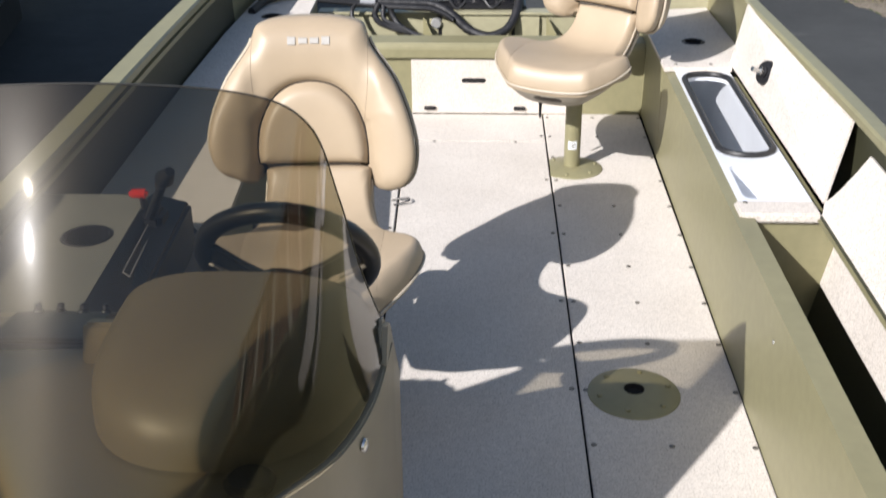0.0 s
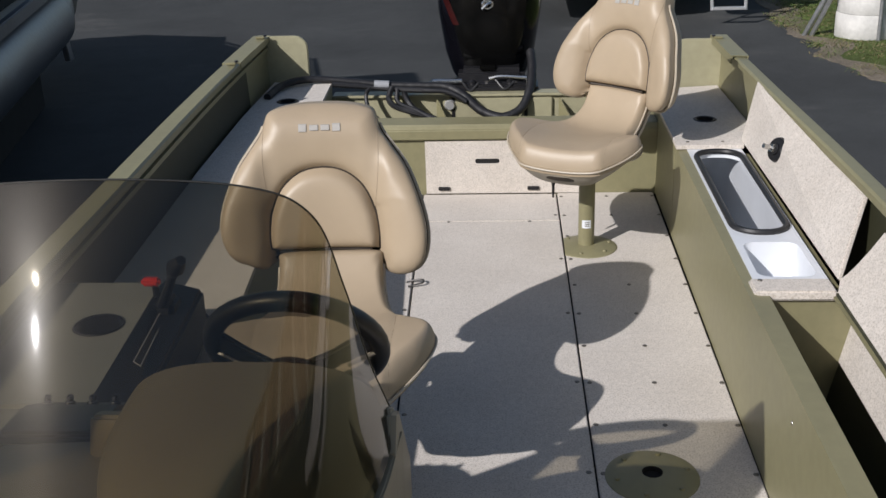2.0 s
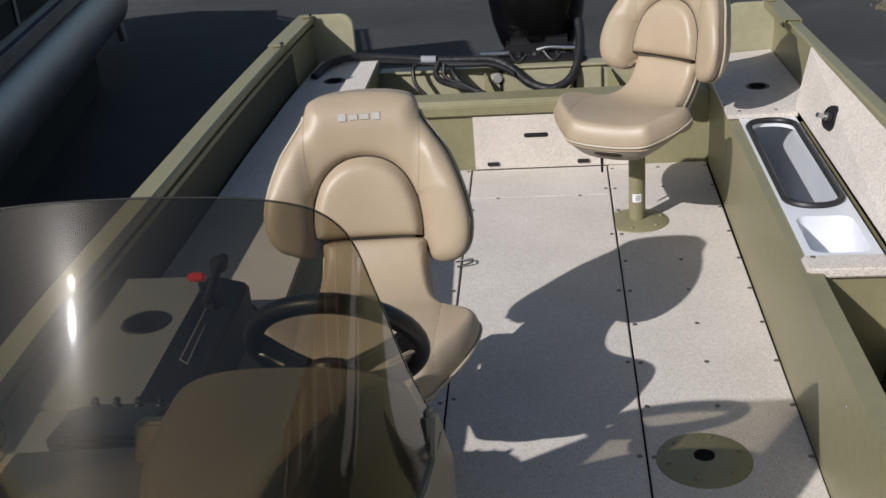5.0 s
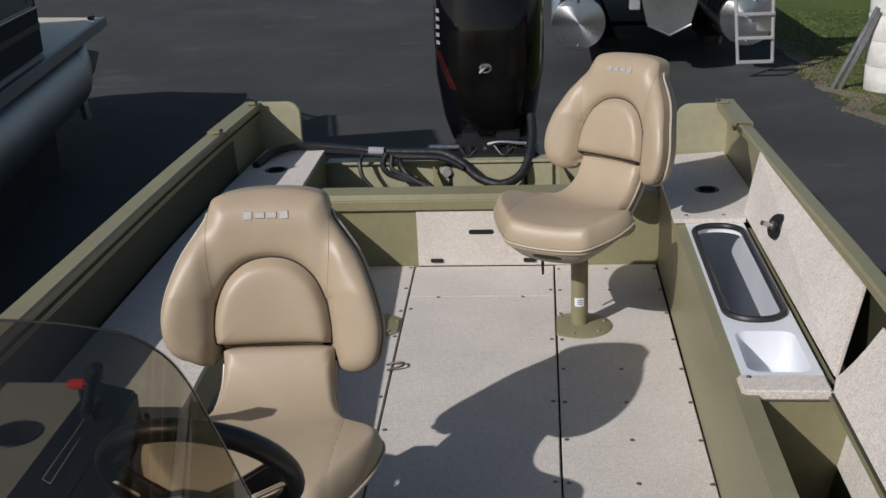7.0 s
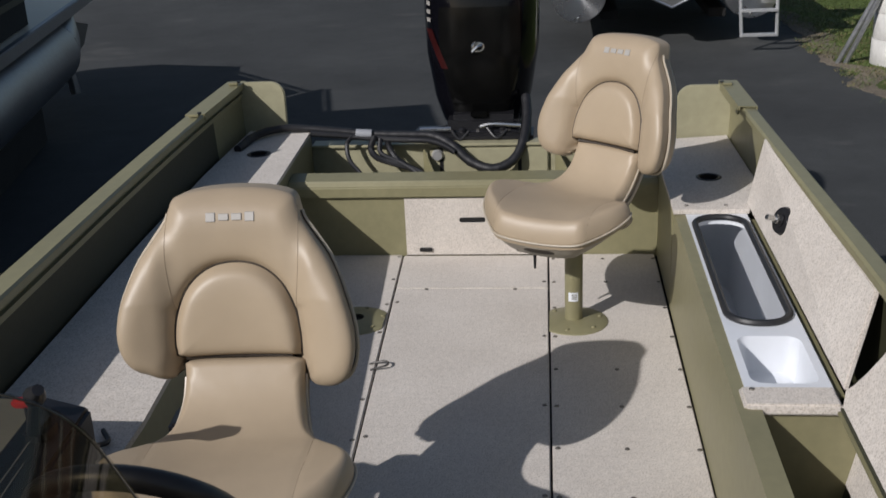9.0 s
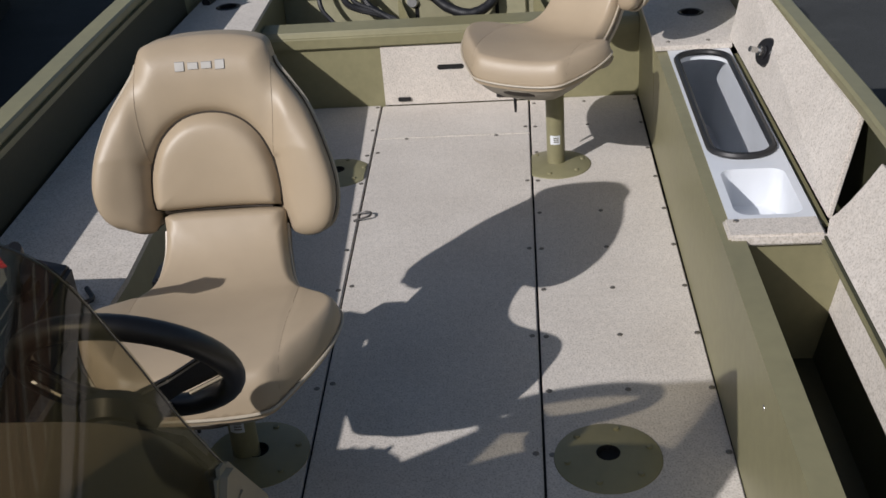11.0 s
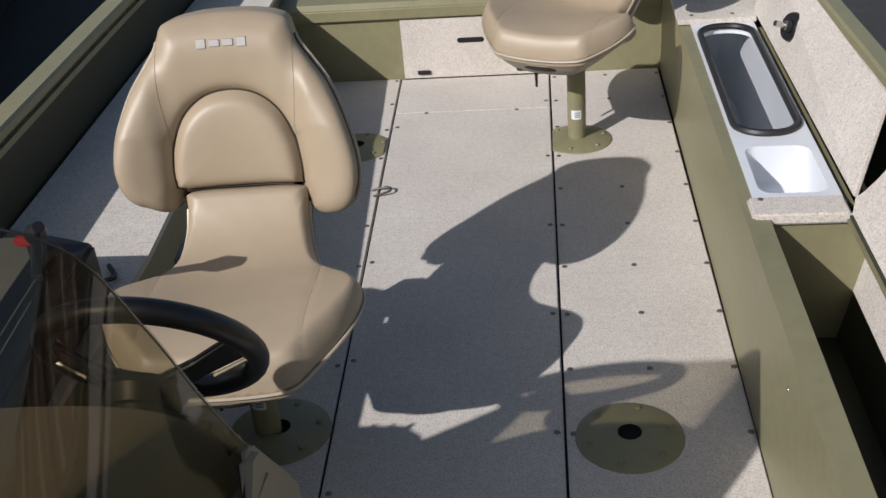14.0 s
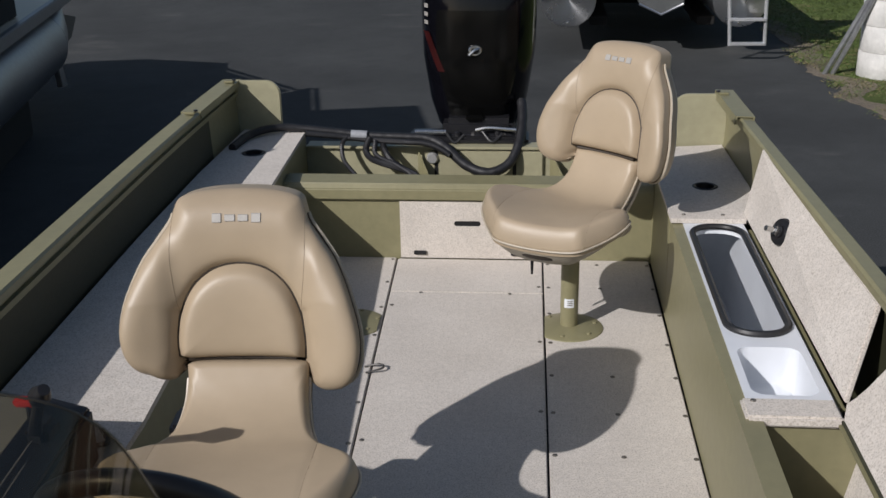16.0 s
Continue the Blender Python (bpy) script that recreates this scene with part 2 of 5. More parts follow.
def rounded(x0, x1, y0, y1, r, seg=6):
    out = []
    for cx, cy, a in ((x1 - r, y1 - r, 0), (x0 + r, y1 - r, 90), (x0 + r, y0 + r, 180), (x1 - r, y0 + r, 270)):
        for k in range(seg + 1):
            t = radians(a + 90 * k / seg)
            out.append((cx + r * math.cos(t), cy + r * math.sin(t)))
    return out


def spline2(points, steps=5):
    p = [Vector((x, y, 0)) for x, y in points]
    n = len(p)
    out = []
    for i in range(n):
        a, b, c, d = p[i - 1], p[i], p[(i + 1) % n], p[(i + 2) % n]
        for k in range(steps):
            t = k / steps
            q = 0.5 * ((2 * b) + (c - a) * t + (2 * a - 5 * b + 4 * c - d) * t * t + (3 * b - a - 3 * c + d) * t ** 3)
            out.append((q.x, q.y))
    return out


def pillow(outline, high, thick, bend, centre=None, rings=9, power=3.0, bm=None):
    """A stuffed panel: an outline in (u, v), domed by high, thick behind; bend maps (u, v, w) into space."""
    own = bmesh.new()
    n = len(outline)
    cu, cv = centre or (sum(p[0] for p in outline) / n, sum(p[1] for p in outline) / n)
    loops = []
    for k in range(rings, 0, -1):
        s = math.sin(math.pi / 2 * k / rings)
        w = high * (1 - s ** power) ** 0.6 if s < 1 else 0.0
        loops.append([own.verts.new(bend(cu + (u - cu) * s, cv + (v - cv) * s, w)) for u, v in outline])
    loops.insert(0, [own.verts.new(bend(cu + (u - cu) * 0.985, cv + (v - cv) * 0.985, -thick)) for u, v in outline])
    for a, b in zip(loops, loops[1:]):
        for k in range(n):
            own.faces.new((a[k], a[(k + 1) % n], b[(k + 1) % n], b[k]))
    tip = own.verts.new(bend(cu, cv, high))
    back = own.verts.new(bend(cu, cv, -thick))
    for k in range(n):
        own.faces.new((loops[-1][k], loops[-1][(k + 1) % n], tip))
        own.faces.new((loops[0][(k + 1) % n], loops[0][k], back))
    return join(bm, own)


# ---- ground ----
bm = bmesh.new()
bmesh.ops.create_grid(bm, x_segments=40, y_segments=40, size=400)
bm.transform(Matrix.Translation((0, 0, -0.8)))
tagged(link_mesh("ground", bm, ASPHALT), "dark grey asphalt yard of a boat dealer", "asphalt", kind="structure")

# ---- hull: floor ----
KEEL = -0.27
floor = thing("floor", "speckled beige carpeted boat floor in three screwed panels", "floor", kind="structure")
GAP = 0.003


def seam_left(y):
    return -0.50 - 0.037 * y


def seam_right(y):
    return 0.022 - 0.0095 * y


def wall_right(y):
    return 0.436 - 0.006 * y


part("subfloor", block(-1.0, 0.46, -2.2, 2.2, -0.06, -0.014), DARK, floor)
for name, lo, hi, ys in (("panel", lambda y: -0.985, seam_left, (-2.2, 2.185)), ("panel", seam_left, seam_right, (-2.2, 1.838)), ("panel", seam_left, seam_right, (1.841, 2.175)), ("panel", seam_right, lambda y: wall_right(y) - 0.004, (-2.2, 2.185))):
    poly = [(lo(ys[0]) + GAP, ys[0], -0.014), (hi(ys[0]) - GAP, ys[0], -0.014), (hi(ys[1]) - GAP, ys[1], -0.014), (lo(ys[1]) + GAP, ys[1], -0.014)]
    part(name, slab(poly, 0.014, 0.003), CARPET, floor)

screw_mesh = None
screw_spots = []
for k in range(-8, 9):
    y = 0.955 + 0.2355 * k
    if -2.1 < y < 2.15:
        screw_spots += [(seam_right(y) + 0.018, y), (wall_right(y) - 0.017, y), (seam_left(y) - 0.018, y + 0.03)]
        if abs(y - 0.0) > 0.13 and abs(y - 1.55) > 0.14:
            screw_spots.append((0.225 - 0.006 * y, y))
        screw_spots.append((seam_right(y) - 0.018, y + 0.005) if k % 2 == 0 else (seam_left(y) + 0.018, y + 0.05))
for x in (-0.45, -0.12):
    screw_spots.append((x, 1.83))
for x, y in screw_spots:
    if screw_mesh is None:
        s = part("screw", lathe([(0.0075, 0), (0.0072, 0.0014), (0.005, 0.003), (0, 0.0034)], 10), SCREW, floor)
        screw_mesh = s.data
    else:
        s = new("screw", screw_mesh)
        s.parent = floor
    s.location = (x, y, 0.0)

# ---- hull: right storage box ----
wall_r = thing("wall_right_box", "olive painted aluminium side of a storage box", "boat side", kind="structure")
part("side_sheet", slab([(0.436, -2.2, 0), (0.446, -2.2, 0.352), (0.428, 1.68, 0.352), (0.424, 2.19, 0.0)], 0.004, axis=(1, 0, 0)), OLIVE, wall_r)
part("side_sheet", slab([(0.4265, 1.68, 0.001), (0.4265, 1.68, 0.36), (0.424, 2.6, 0.36), (0.424, 2.6, 0.001)], 0.004, axis=(1, 0, 0)), OLIVE, wall_r)
part("top_flange", slab([(0.4455, -2.2, 0.352), (0.50, -2.2, 0.352), (0.487, 0.31, 0.352), (0.464, 0.31, 0.352), (0.464, 1.64, 0.352), (0.4285, 1.64, 0.352)], 0.003), OLIVE, wall_r)
part("bolt", lathe([(0.007, 0), (0.006, 0.003), (0, 0.004)], 10, m=pose(0.4385, -0.19, 0.27, 0, -90, 0)), STEEL, wall_r)

ring = thing("tie_ring", "steel staple ring screwed to the floor", "tie ring")
part("staple", tube([(-0.558, 1.172, 0.004), (-0.512, 1.180, 0.014), (-0.504, 1.197, 0.014), (-0.512, 1.212, 0.014), (-0.558, 1.222, 0.004)], 0.0034, 8, steps=4), GUNMETAL, ring)
# ---- pedestal bases ----
def base_plate(name, x, y, cut, label):
    b = thing(name, label, "seat base", pose(x, y, 0))
    r = 0.1175
    prof = [(0.0262, 0.0), (0.0262, 0.015), (0.034, 0.0155), (0.07, 0.011), (0.108, 0.006), (0.1165, 0.003), (r, 0.0)]
    bm = lathe(prof, 48)
    if cut:
        side, at = cut
        g = list(bm.verts) + list(bm.edges) + list(bm.faces)
        bmesh.ops.bisect_plane(bm, geom=g, plane_co=(at, 0, 0), plane_no=(side, 0, 0), clear_outer=True)
    part("plate", bm, OLIVE, b)
    part("socket", lathe([(0.0262, 0.0155), (0.0252, 0.016), (0.0245, 0.002), (0, 0.002)], 24), DARK, b, "black open post socket")
    for k in range(6):
        a = radians(60 * k + 15)
        px, py = 0.092 * math.cos(a), 0.092 * math.sin(a)
        if cut and (px - cut[1]) * cut[0] > -0.006:
            continue
        part("screw", lathe([(0.0075, 0.0055), (0.006, 0.011), (0, 0.0115)], 8, m=Matrix.Translation((px, py, 0.002))), OLIVE, b)
    return b


base_plate("seat_base", 0.16, 0.0, None, "round olive metal seat base plate without a seat, on carpeted floor")
base_plate("seat_base", 0.09, 1.55, (-1, -0.083), "olive seat base plate with one side cut straight along the seam")
base_plate("seat_base", -0.665, 1.55, (1, 0.098), "empty olive seat base plate with one straight side, in shade")
base_plate("seat_base", -0.62, 0.03, None, "round olive metal seat base plate under the helm seat")


# ---- upholstery ----
import functools

def nearest(curve, u, v):
    d = curve - np.array((u, v))
    return float(np.sqrt((d * d).sum(1).min()))


def dense(points, closed=True, step=0.0012):
    out = []
    n = len(points)
    for i in range(n if closed else n - 1):
        a, b = np.array(points[i]), np.array(points[(i + 1) % n])
        k = max(1, int(np.linalg.norm(b - a) / step))
        out += [a + (b - a) * j / k for j in range(k)]
    return np.array(out)


def ray_radius(loop, centre, angle):
    """How far a closed outline lies from the centre in a direction."""
    d = np.array((math.cos(angle), math.sin(angle)))
    best = 0.0
    for k in range(len(loop)):
        a, b = loop[k - 1] - centre, loop[k] - centre
        e = b - a
        det = d[0] * -e[1] + d[1] * e[0]
        if abs(det) < 1e-12:
            continue
        t = (a[0] * -e[1] + a[1] * e[0]) / det
        q = (d[0] * a[1] - d[1] * a[0]) / det
        if t > 0 and -1e-6 <= q <= 1 + 1e-6:
            best = max(best, t)
    return best


def upholster(outline, centre, rings, height, region, bend, thick, inner=None, angles=220):
    """Stuffed cover over an outline, with a ring of edges on the inner outline; returns one mesh for each region of it."""
    c = np.array(centre)
    loop = np.array(outline)
    turn = [2 * math.pi * k / angles for k in range(angles)]
    outer = [ray_radius(loop, c, a) for a in turn]
    steps = [(0.0, k / rings) for k in range(1, rings + 1)]
    if inner is not None:
        mid = [ray_radius(np.array(inner), c, a) for a in turn]
        half = rings // 2
        steps = [(k / half, 0.0) for k in range(1, half + 1)] + [(1.0, k / half) for k in range(1, half + 1)]
    else:
        mid = [0.0] * angles
    rows = [[centre] * angles]
    for p, q in steps:
        w = math.sin(math.pi / 2 * q) if inner is None else q - 0.12 * math.sin(2 * math.pi * q) * 0.9
        p = p if p in (0.0, 1.0) else math.sin(math.pi / 2 * p)
        rows.append([(c[0] + math.cos(a) * r, c[1] + math.sin(a) * r) for a, r in ((a, m * p + (o - m) * w if inner is not None else o * w) for a, m, o in zip(turn, mid, outer))])
    pts = [[bend(u, v, height(u, v)) for u, v in row] for row in rows[1:]]
    pts.append([bend(c[0] + (u - c[0]) * 0.99, c[1] + (v - c[1]) * 0.99, -thick) for u, v in rows[-1]])
    rows.append(rows[-1])
    n = angles
    # smooth normals over the whole cover, so that the regions join without a step
    centre_at = bend(c[0], c[1], height(c[0], c[1]))
    lift = bend(c[0], c[1], height(c[0], c[1]) + 0.01) - centre_at
    first = (pts[0][0] - centre_at).cross(pts[0][1] - centre_at)
    flip = first.dot(lift) < 0
    total = {}
    for i in range(-1, len(pts) - 1):
        for j in range(n):
            q = (j + 1) % n
            keys = ((-1, 0), (0, j), (0, q)) if i < 0 else ((i, j), (i + 1, j), (i + 1, q), (i, q))
            p = [centre_at if k[0] < 0 else pts[k[0]][k[1]] for k in keys]
            nr = (p[1] - p[0]).cross(p[2] - p[0]) + ((p[2] - p[0]).cross(p[3] - p[0]) if len(p) > 3 else Vector())
            for k in keys:
                total[k] = total.get(k, Vector()) + (-nr if flip else nr)
    meshes, maps, normals = {}, {}, {}

    def vert(key, i, j):
        if (i, j) not in maps[key]:
            maps[key][(i, j)] = meshes[key].verts.new(pts[i][j] if i >= 0 else centre_at)
            normals[key].append(total[(i, j)].normalized())
        return maps[key][(i, j)]
    for i in range(-1, len(pts) - 1):
        for j in range(n):
            q = (j + 1) % n
            a, d = rows[i + 1][j], rows[i + 2][q]
            key = region((a[0] + d[0]) / 2, (a[1] + d[1]) / 2)
            if key not in meshes:
                meshes[key], maps[key], normals[key] = bmesh.new(), {}, []
            f = (vert(key, -1, 0), vert(key, 0, j), vert(key, 0, q)) if i < 0 else (vert(key, i, j), vert(key, i + 1, j), vert(key, i + 1, q), vert(key, i, q))
            meshes[key].faces.new(f[::-1] if flip else f)
    return {k: (meshes[k], normals[k]) for k in meshes}


def cover(name, made, mat, parent, label=""):
    bm, normals = made
    me = bpy.data.meshes.new(name)
    for f in bm.faces:
        f.smooth = True
    bm.to_mesh(me)
    bm.free()
    me.materials.append(mat)
    me.normals_split_custom_set_from_vertices(normals)
    ob = new(name, me)
    ob.parent = parent
    return tagged(ob, label) if label else ob


def both(pts):
    return pts + [(-u, v) for u, v in pts[-2:0:-1]]


RIM = spline2(both([(0.0, 0.449), (0.075, 0.445), (0.128, 0.431), (0.142, 0.404), (0.15, 0.378), (0.178, 0.338), (0.21, 0.29), (0.24, 0.215), (0.257, 0.14), (0.252, 0.075), (0.228, 0.035), (0.185, 0.02), (0.145, 0.03), (0.128, 0.062), (0.0, 0.066)]), 6)
PAD = spline2(both([(0.0, 0.292), (0.055, 0.281), (0.10, 0.245), (0.127, 0.19), (0.137, 0.135), (0.137, 0.098), (0.125, 0.083), (0.0, 0.08)]), 5)
SIDE = smooth_path([(0.1385, 0.425, 0), (0.1435, 0.36, 0), (0.142, 0.29, 0), (0.131, 0.19, 0)], 8)
SIDE = [(p.x, p.y) for p in SIDE]
LOW = [(0.131, 0.19), (0.138, 0.135), (0.139, 0.098), (0.133, 0.06), (0.14, 0.03)]
NOTCH = [i for i, (u, v) in enumerate(RIM) if abs(u) < 0.150 and v < 0.09]
OPEN_RIM = RIM[NOTCH[-1] + 1:] + RIM[:NOTCH[0]]
RIM_D, PAD_D, SIDE_D, LOW_D = dense(RIM), dense(PAD), dense(SIDE, False), dense(LOW, False)
CUSHION_HALF = [(0.0, -0.312), (0.10, -0.310), (0.140, -0.302), (0.166, -0.276), (0.220, -0.206), (0.247, -0.155), (0.258, -0.112), (0.254, -0.078), (0.236, -0.045), (0.205, -0.012), (0.173, 0.022), (0.151, 0.062), (0.139, 0.11), (0.132, 0.17), (0.130, 0.24), (0.122, 0.268), (0.0, 0.272)]
CUSHION = spline2(both(CUSHION_HALF), 6)
CUSHION_D = dense(CUSHION)
TOP_AT = max(range(len(CUSHION)), key=lambda i: CUSHION[i][1])
CUSHION_WELT = [(u, v) for u, v in CUSHION[TOP_AT:] + CUSHION[:TOP_AT] if v < 0.235]
CUSHION_SEAM = dense([(0.155, -0.285), (0.160, -0.15), (0.164, -0.08), (0.166, 0.03)], False)


def in_pad(u, v):
    if not 0.078 < v < 0.295 or abs(u) > 0.14:
        return False
    inside = False
    for (x0, y0), (x1, y1) in zip(PAD, PAD[1:] + PAD[:1]):
        if (y0 > v) != (y1 > v) and u < x0 + (v - y0) * (x1 - x0) / (y1 - y0):
            inside = not inside
    return inside


def back_region(u, v):
    if in_pad(u, v):
        return "lumbar_pad"
    edge = next((x0 + (x1 - x0) * (v - y0) / (y1 - y0) for (x0, y0), (x1, y1) in zip(SIDE, SIDE[1:]) if y1 <= v <= y0), 0.132)
    if abs(u) > edge and v < 0.42:
        return "side_bolster_l" if u < 0 else "side_bolster_r"
    return "headrest" if v > 0.15 else "lower_back"


def blend(t):
    t = max(0.0, min(1.0, t))
    return t * t * (3 - 2 * t)


def rounded_edge(d, r):
    t = min(1.0, d / r)
    return math.sqrt(max(0.0, 1 - (1 - t) ** 2))


@functools.lru_cache(None)
def back_height(u, v):
    a = abs(u)
    d = nearest(RIM_D, u, v)
    groove = min(nearest(PAD_D, u, v), nearest(LOW_D, a, v))
    side = nearest(SIDE_D, a, v)
    h = 0.036 * rounded_edge(d, 0.05)
    h += 0.016 * (1 - math.exp(-groove / 0.022)) - 0.008 * math.exp(-(groove / 0.011) ** 2)
    h -= 0.003 * math.exp(-(side / 0.02) ** 2)
    if in_pad(u, v):
        h += 0.012 * rounded_edge(groove, 0.03)
    else:
        h += 0.010 * rounded_edge(groove, 0.05) * blend((a - 0.115) / 0.06) * blend((0.42 - v) / 0.14)
    h -= 0.03 * blend((0.14 - a) / 0.02) * blend((0.092 - v) / 0.014)
    return h


@functools.lru_cache(None)
def cushion_height(u, v):
    d = nearest(CUSHION_D, u, v)
    flat = blend((v + 0.26) / 0.26)
    h = (0.070 - 0.036 * flat) * rounded_edge(d, 0.031 - 0.010 * flat) + 0.005 * (1 - math.exp(-d / 0.05))
    h += 0.003 * (abs(u) / 0.2) ** 2 * blend((0.03 - v) / 0.1) * rounded_edge(d, 0.05)
    return h - 0.0016 * math.exp(-(nearest(CUSHION_SEAM, abs(u), v) / 0.005) ** 2)


# ---- seats ----
def arc_sheet(r, z0, z1, mid, half, steps=10):
    """A thin curved label wrapped on a post."""
    own = bmesh.new()
    rows = [[own.verts.new((q * math.cos(radians(mid - 90 + half * (2 * k / steps - 1))), q * math.sin(radians(mid - 90 + half * (2 * k / steps - 1))), z)) for q, z in ((r - 0.0004, z0), (r, z0), (r, z1), (r - 0.0004, z1))] for k in range(steps + 1)]
    for a, b in zip(rows, rows[1:]):
        for k in range(4):
            own.faces.new((a[k], b[k], b[(k + 1) % 4], a[(k + 1) % 4]))
    own.faces.new(rows[0])
    own.faces.new(rows[-1][::-1])
    return own


def seat(name, label, m, post_top, lift=0.0, fore=(0.0, 0.0), curl=(0.20, 65), tuck=0.0, twist=0.0, flare=0.022, dip=0.028):
    s = thing(name, label, "boat seat", m, group="fishing boat seats")
    part("post", lathe([(0, 0.002), (0.0305, 0.002), (0.0305, post_top + lift), (0, post_top + lift)], 28), OLIVE, s, "olive pedestal post")
    face = -math.degrees(m.to_euler().z) - 4
    sticker = part("sticker", arc_sheet(0.0309, 0.086, 0.118, face, 32), WHITE, s, "white sticker on the post")
    for h in (0.094, 0.101, 0.108):
        part("print_bar", arc_sheet(0.0313, h, h + 0.0035, face + 6, 16), SIDEBOX, sticker, "grey bar of unreadable print")
    z = post_top
    part("swivel", block(-0.11, 0.11, -0.1, 0.12, z + lift - 0.004, z + lift + 0.022, 0.006), BLACK, s)
    part("lever", tube([(-0.045, -0.05, z + 0.008), (-0.050, -0.115, z - 0.02), (-0.052, -0.135, z - 0.065), (-0.052, -0.136, z - 0.080), (-0.052, -0.136, z - 0.130)], [0.007, 0.009, 0.012, 0.006, 0.004], 10), BLACK, s, "black swivel lever")

    under = [(u * 0.99, v * 0.99) for u, v in spline2(both([p for p in CUSHION_HALF if p[1] < 0.13][:-1] + [(0.12, 0.14), (0.0, 0.15)]), 4)]

    def edge_level(u, v):
        """Height of the seam where the cushion meets its shell."""
        return z + lift + 0.046 + 0.020 * blend((v + 0.26) / 0.26) + droop(u, v)

    def droop(u, v):
        return flare * (abs(u) / 0.25) ** 2.2 * max(0.0, min(1.0, (0.16 - v) / 0.2)) - dip * max(0.0, (-0.12 - v) / 0.19) ** 2

    def turned(p, v):
        """The front of the cushion stands a little aside from its back."""
        return Matrix.Rotation(radians(twist) * blend((0.12 - v) / 0.42), 3, 'Z') @ p

    def hang(u, v, w):
        k = min(1.0, max(0.0, w) / 0.070)
        return turned(Vector((fore[0] + u * (1 - 0.26 * k), fore[1] + v * (1 - 0.15 * k), edge_level(u, v) - 0.006 - w + 0.035 * k * max(0.0, (v + 0.05) / 0.2))), v)
    shell = part("shell", pillow(under, 0.070, 0.004, hang, (0, -0.06), 14, 14), SHELL, s, "moulded beige plastic seat shell")
    # The recess is a raised dark strip, its shade put into the colour.
    for h, w, mat in ((0.024, 0.0085, WELT_AND_SHADE), (0.0125, 0.003, SHELL)):
        own = bmesh.new()
        rim = [(u, -0.309 + 0.03 * (abs(u) / 0.1) ** 3) for u in [-0.088 + 0.015 * k for k in range(11)]]
        rows = [[own.verts.new(hang(u, v * 0.985 - dv, h + dh)) for dv, dh in ((0.004, -w), (0.006, 0.0), (0.004, w), (-0.006, w), (-0.006, -w))] for u, v in rim]
        for a, b in zip(rows, rows[1:]):
            for k in range(5):
                own.faces.new((a[k], a[(k + 1) % 5], b[(k + 1) % 5], b[k]))
        own.faces.new(rows[0])
        own.faces.new(rows[-1])
        part("recess" if mat is WELT_AND_SHADE else "lip", own, mat, shell, "dark recess along the shell front" if mat is WELT_AND_SHADE else "")
    # broad front, waist at the back that climbs into the backrest
    def lie(u, v, w):
        bend_at, r, most = 0.0, curl[0], radians(curl[1])
        base = edge_level(u, v)
        v -= 0.62 * lift * blend((v - 0.12) / 0.12)
        if v < bend_at:
            return turned(Vector((fore[0] + u, fore[1] + v - 0.12 * min(w, 0.0), base + w)), v)
        a = min((v - bend_at) / r, most)
        rest = max(0.0, v - bend_at - r * most)
        t = Vector((0, math.cos(a), math.sin(a)))
        nrm = Vector((0, -math.sin(a), math.cos(a)))
        return turned(Vector((fore[0] + u, fore[1] + bend_at + r * math.sin(a), base + r * (1 - math.cos(a)))) + t * rest + nrm * w, v)
    rear = [(u, v) for u, v in CUSHION if v > -0.07]
    part("rear_shell", pillow(rear, 0.055, 0.0, lambda u, v, w: lie(u * 1.035, v, -0.014 - w), (0, 0.1), 10, 5), SHELL, s, "moulded shell behind the cushion")
    for made in upholster(CUSHION, (0.0, -0.05), 40, cushion_height, lambda u, v: "cushion", lie, 0.012).values():
        cover("cushion", made, VINYL, s)
    part("piping", tube([lie(u * 1.010, v * 1.008, 0.004) for u, v in CUSHION_WELT[::2]], 0.0032, 6), PIPING, s, "cream piping round the cushion")

    if lift:
        # Added block that closes a lit notch in the seat's floor shadow.
        part("shadow_block", block(-0.158, -0.09, 0.088, 0.178, z + 0.045, z + 0.112, 0.008), BLACK, s, "black hinge bracket between cushion and backrest")
    lean = radians(12)
    z0 = z + 0.148

    def stand(u, v, w):
        slack = tuck * max(0.0, min(1.0, (-u - 0.11) / 0.1)) * max(0.0, min(1.3, (0.22 - v) / 0.2))
        u, v = u + 0.45 * slack, v + slack
        fold = 0.065 * (abs(u) / 0.26) ** 2.2 * max(0.15, min(1.0, (0.44 - v) / 0.22))
        top = 0.05 * max(0.0, (v - 0.36) / 0.1) ** 2
        y, h = -w - fold + top * 0.6, v
        return Vector((u, 0.185 + y * math.cos(lean) + h * math.sin(lean), z0 + h * math.cos(lean) - y * math.sin(lean) * 0.6))
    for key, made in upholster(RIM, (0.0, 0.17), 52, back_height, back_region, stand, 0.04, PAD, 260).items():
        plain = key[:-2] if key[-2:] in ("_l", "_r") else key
        # The sunken lower back is coloured dark brown for the shade there.
        cover(plain, made, WELT_AND_SHADE if key == "lower_back" else VINYL, s)
    part("back_shell", pillow(RIM[::2], 0.0, 0.012, lambda u, v, w: stand(u * 0.985, 0.2 + (v - 0.2) * 0.985, w - 0.04), (0, 0.2), 4, 4), SHELL, s)
    for q in (-1, 1):
        side = [(u, v) for u, v in OPEN_RIM if u * q > 0 and v < 0.392]
        part("piping", tube([stand(u * 1.020, 0.2 + (v - 0.2) * 1.012, -0.004) for u, v in side[::2]], 0.0042, 6), PIPING, s, "cream piping round the backrest")
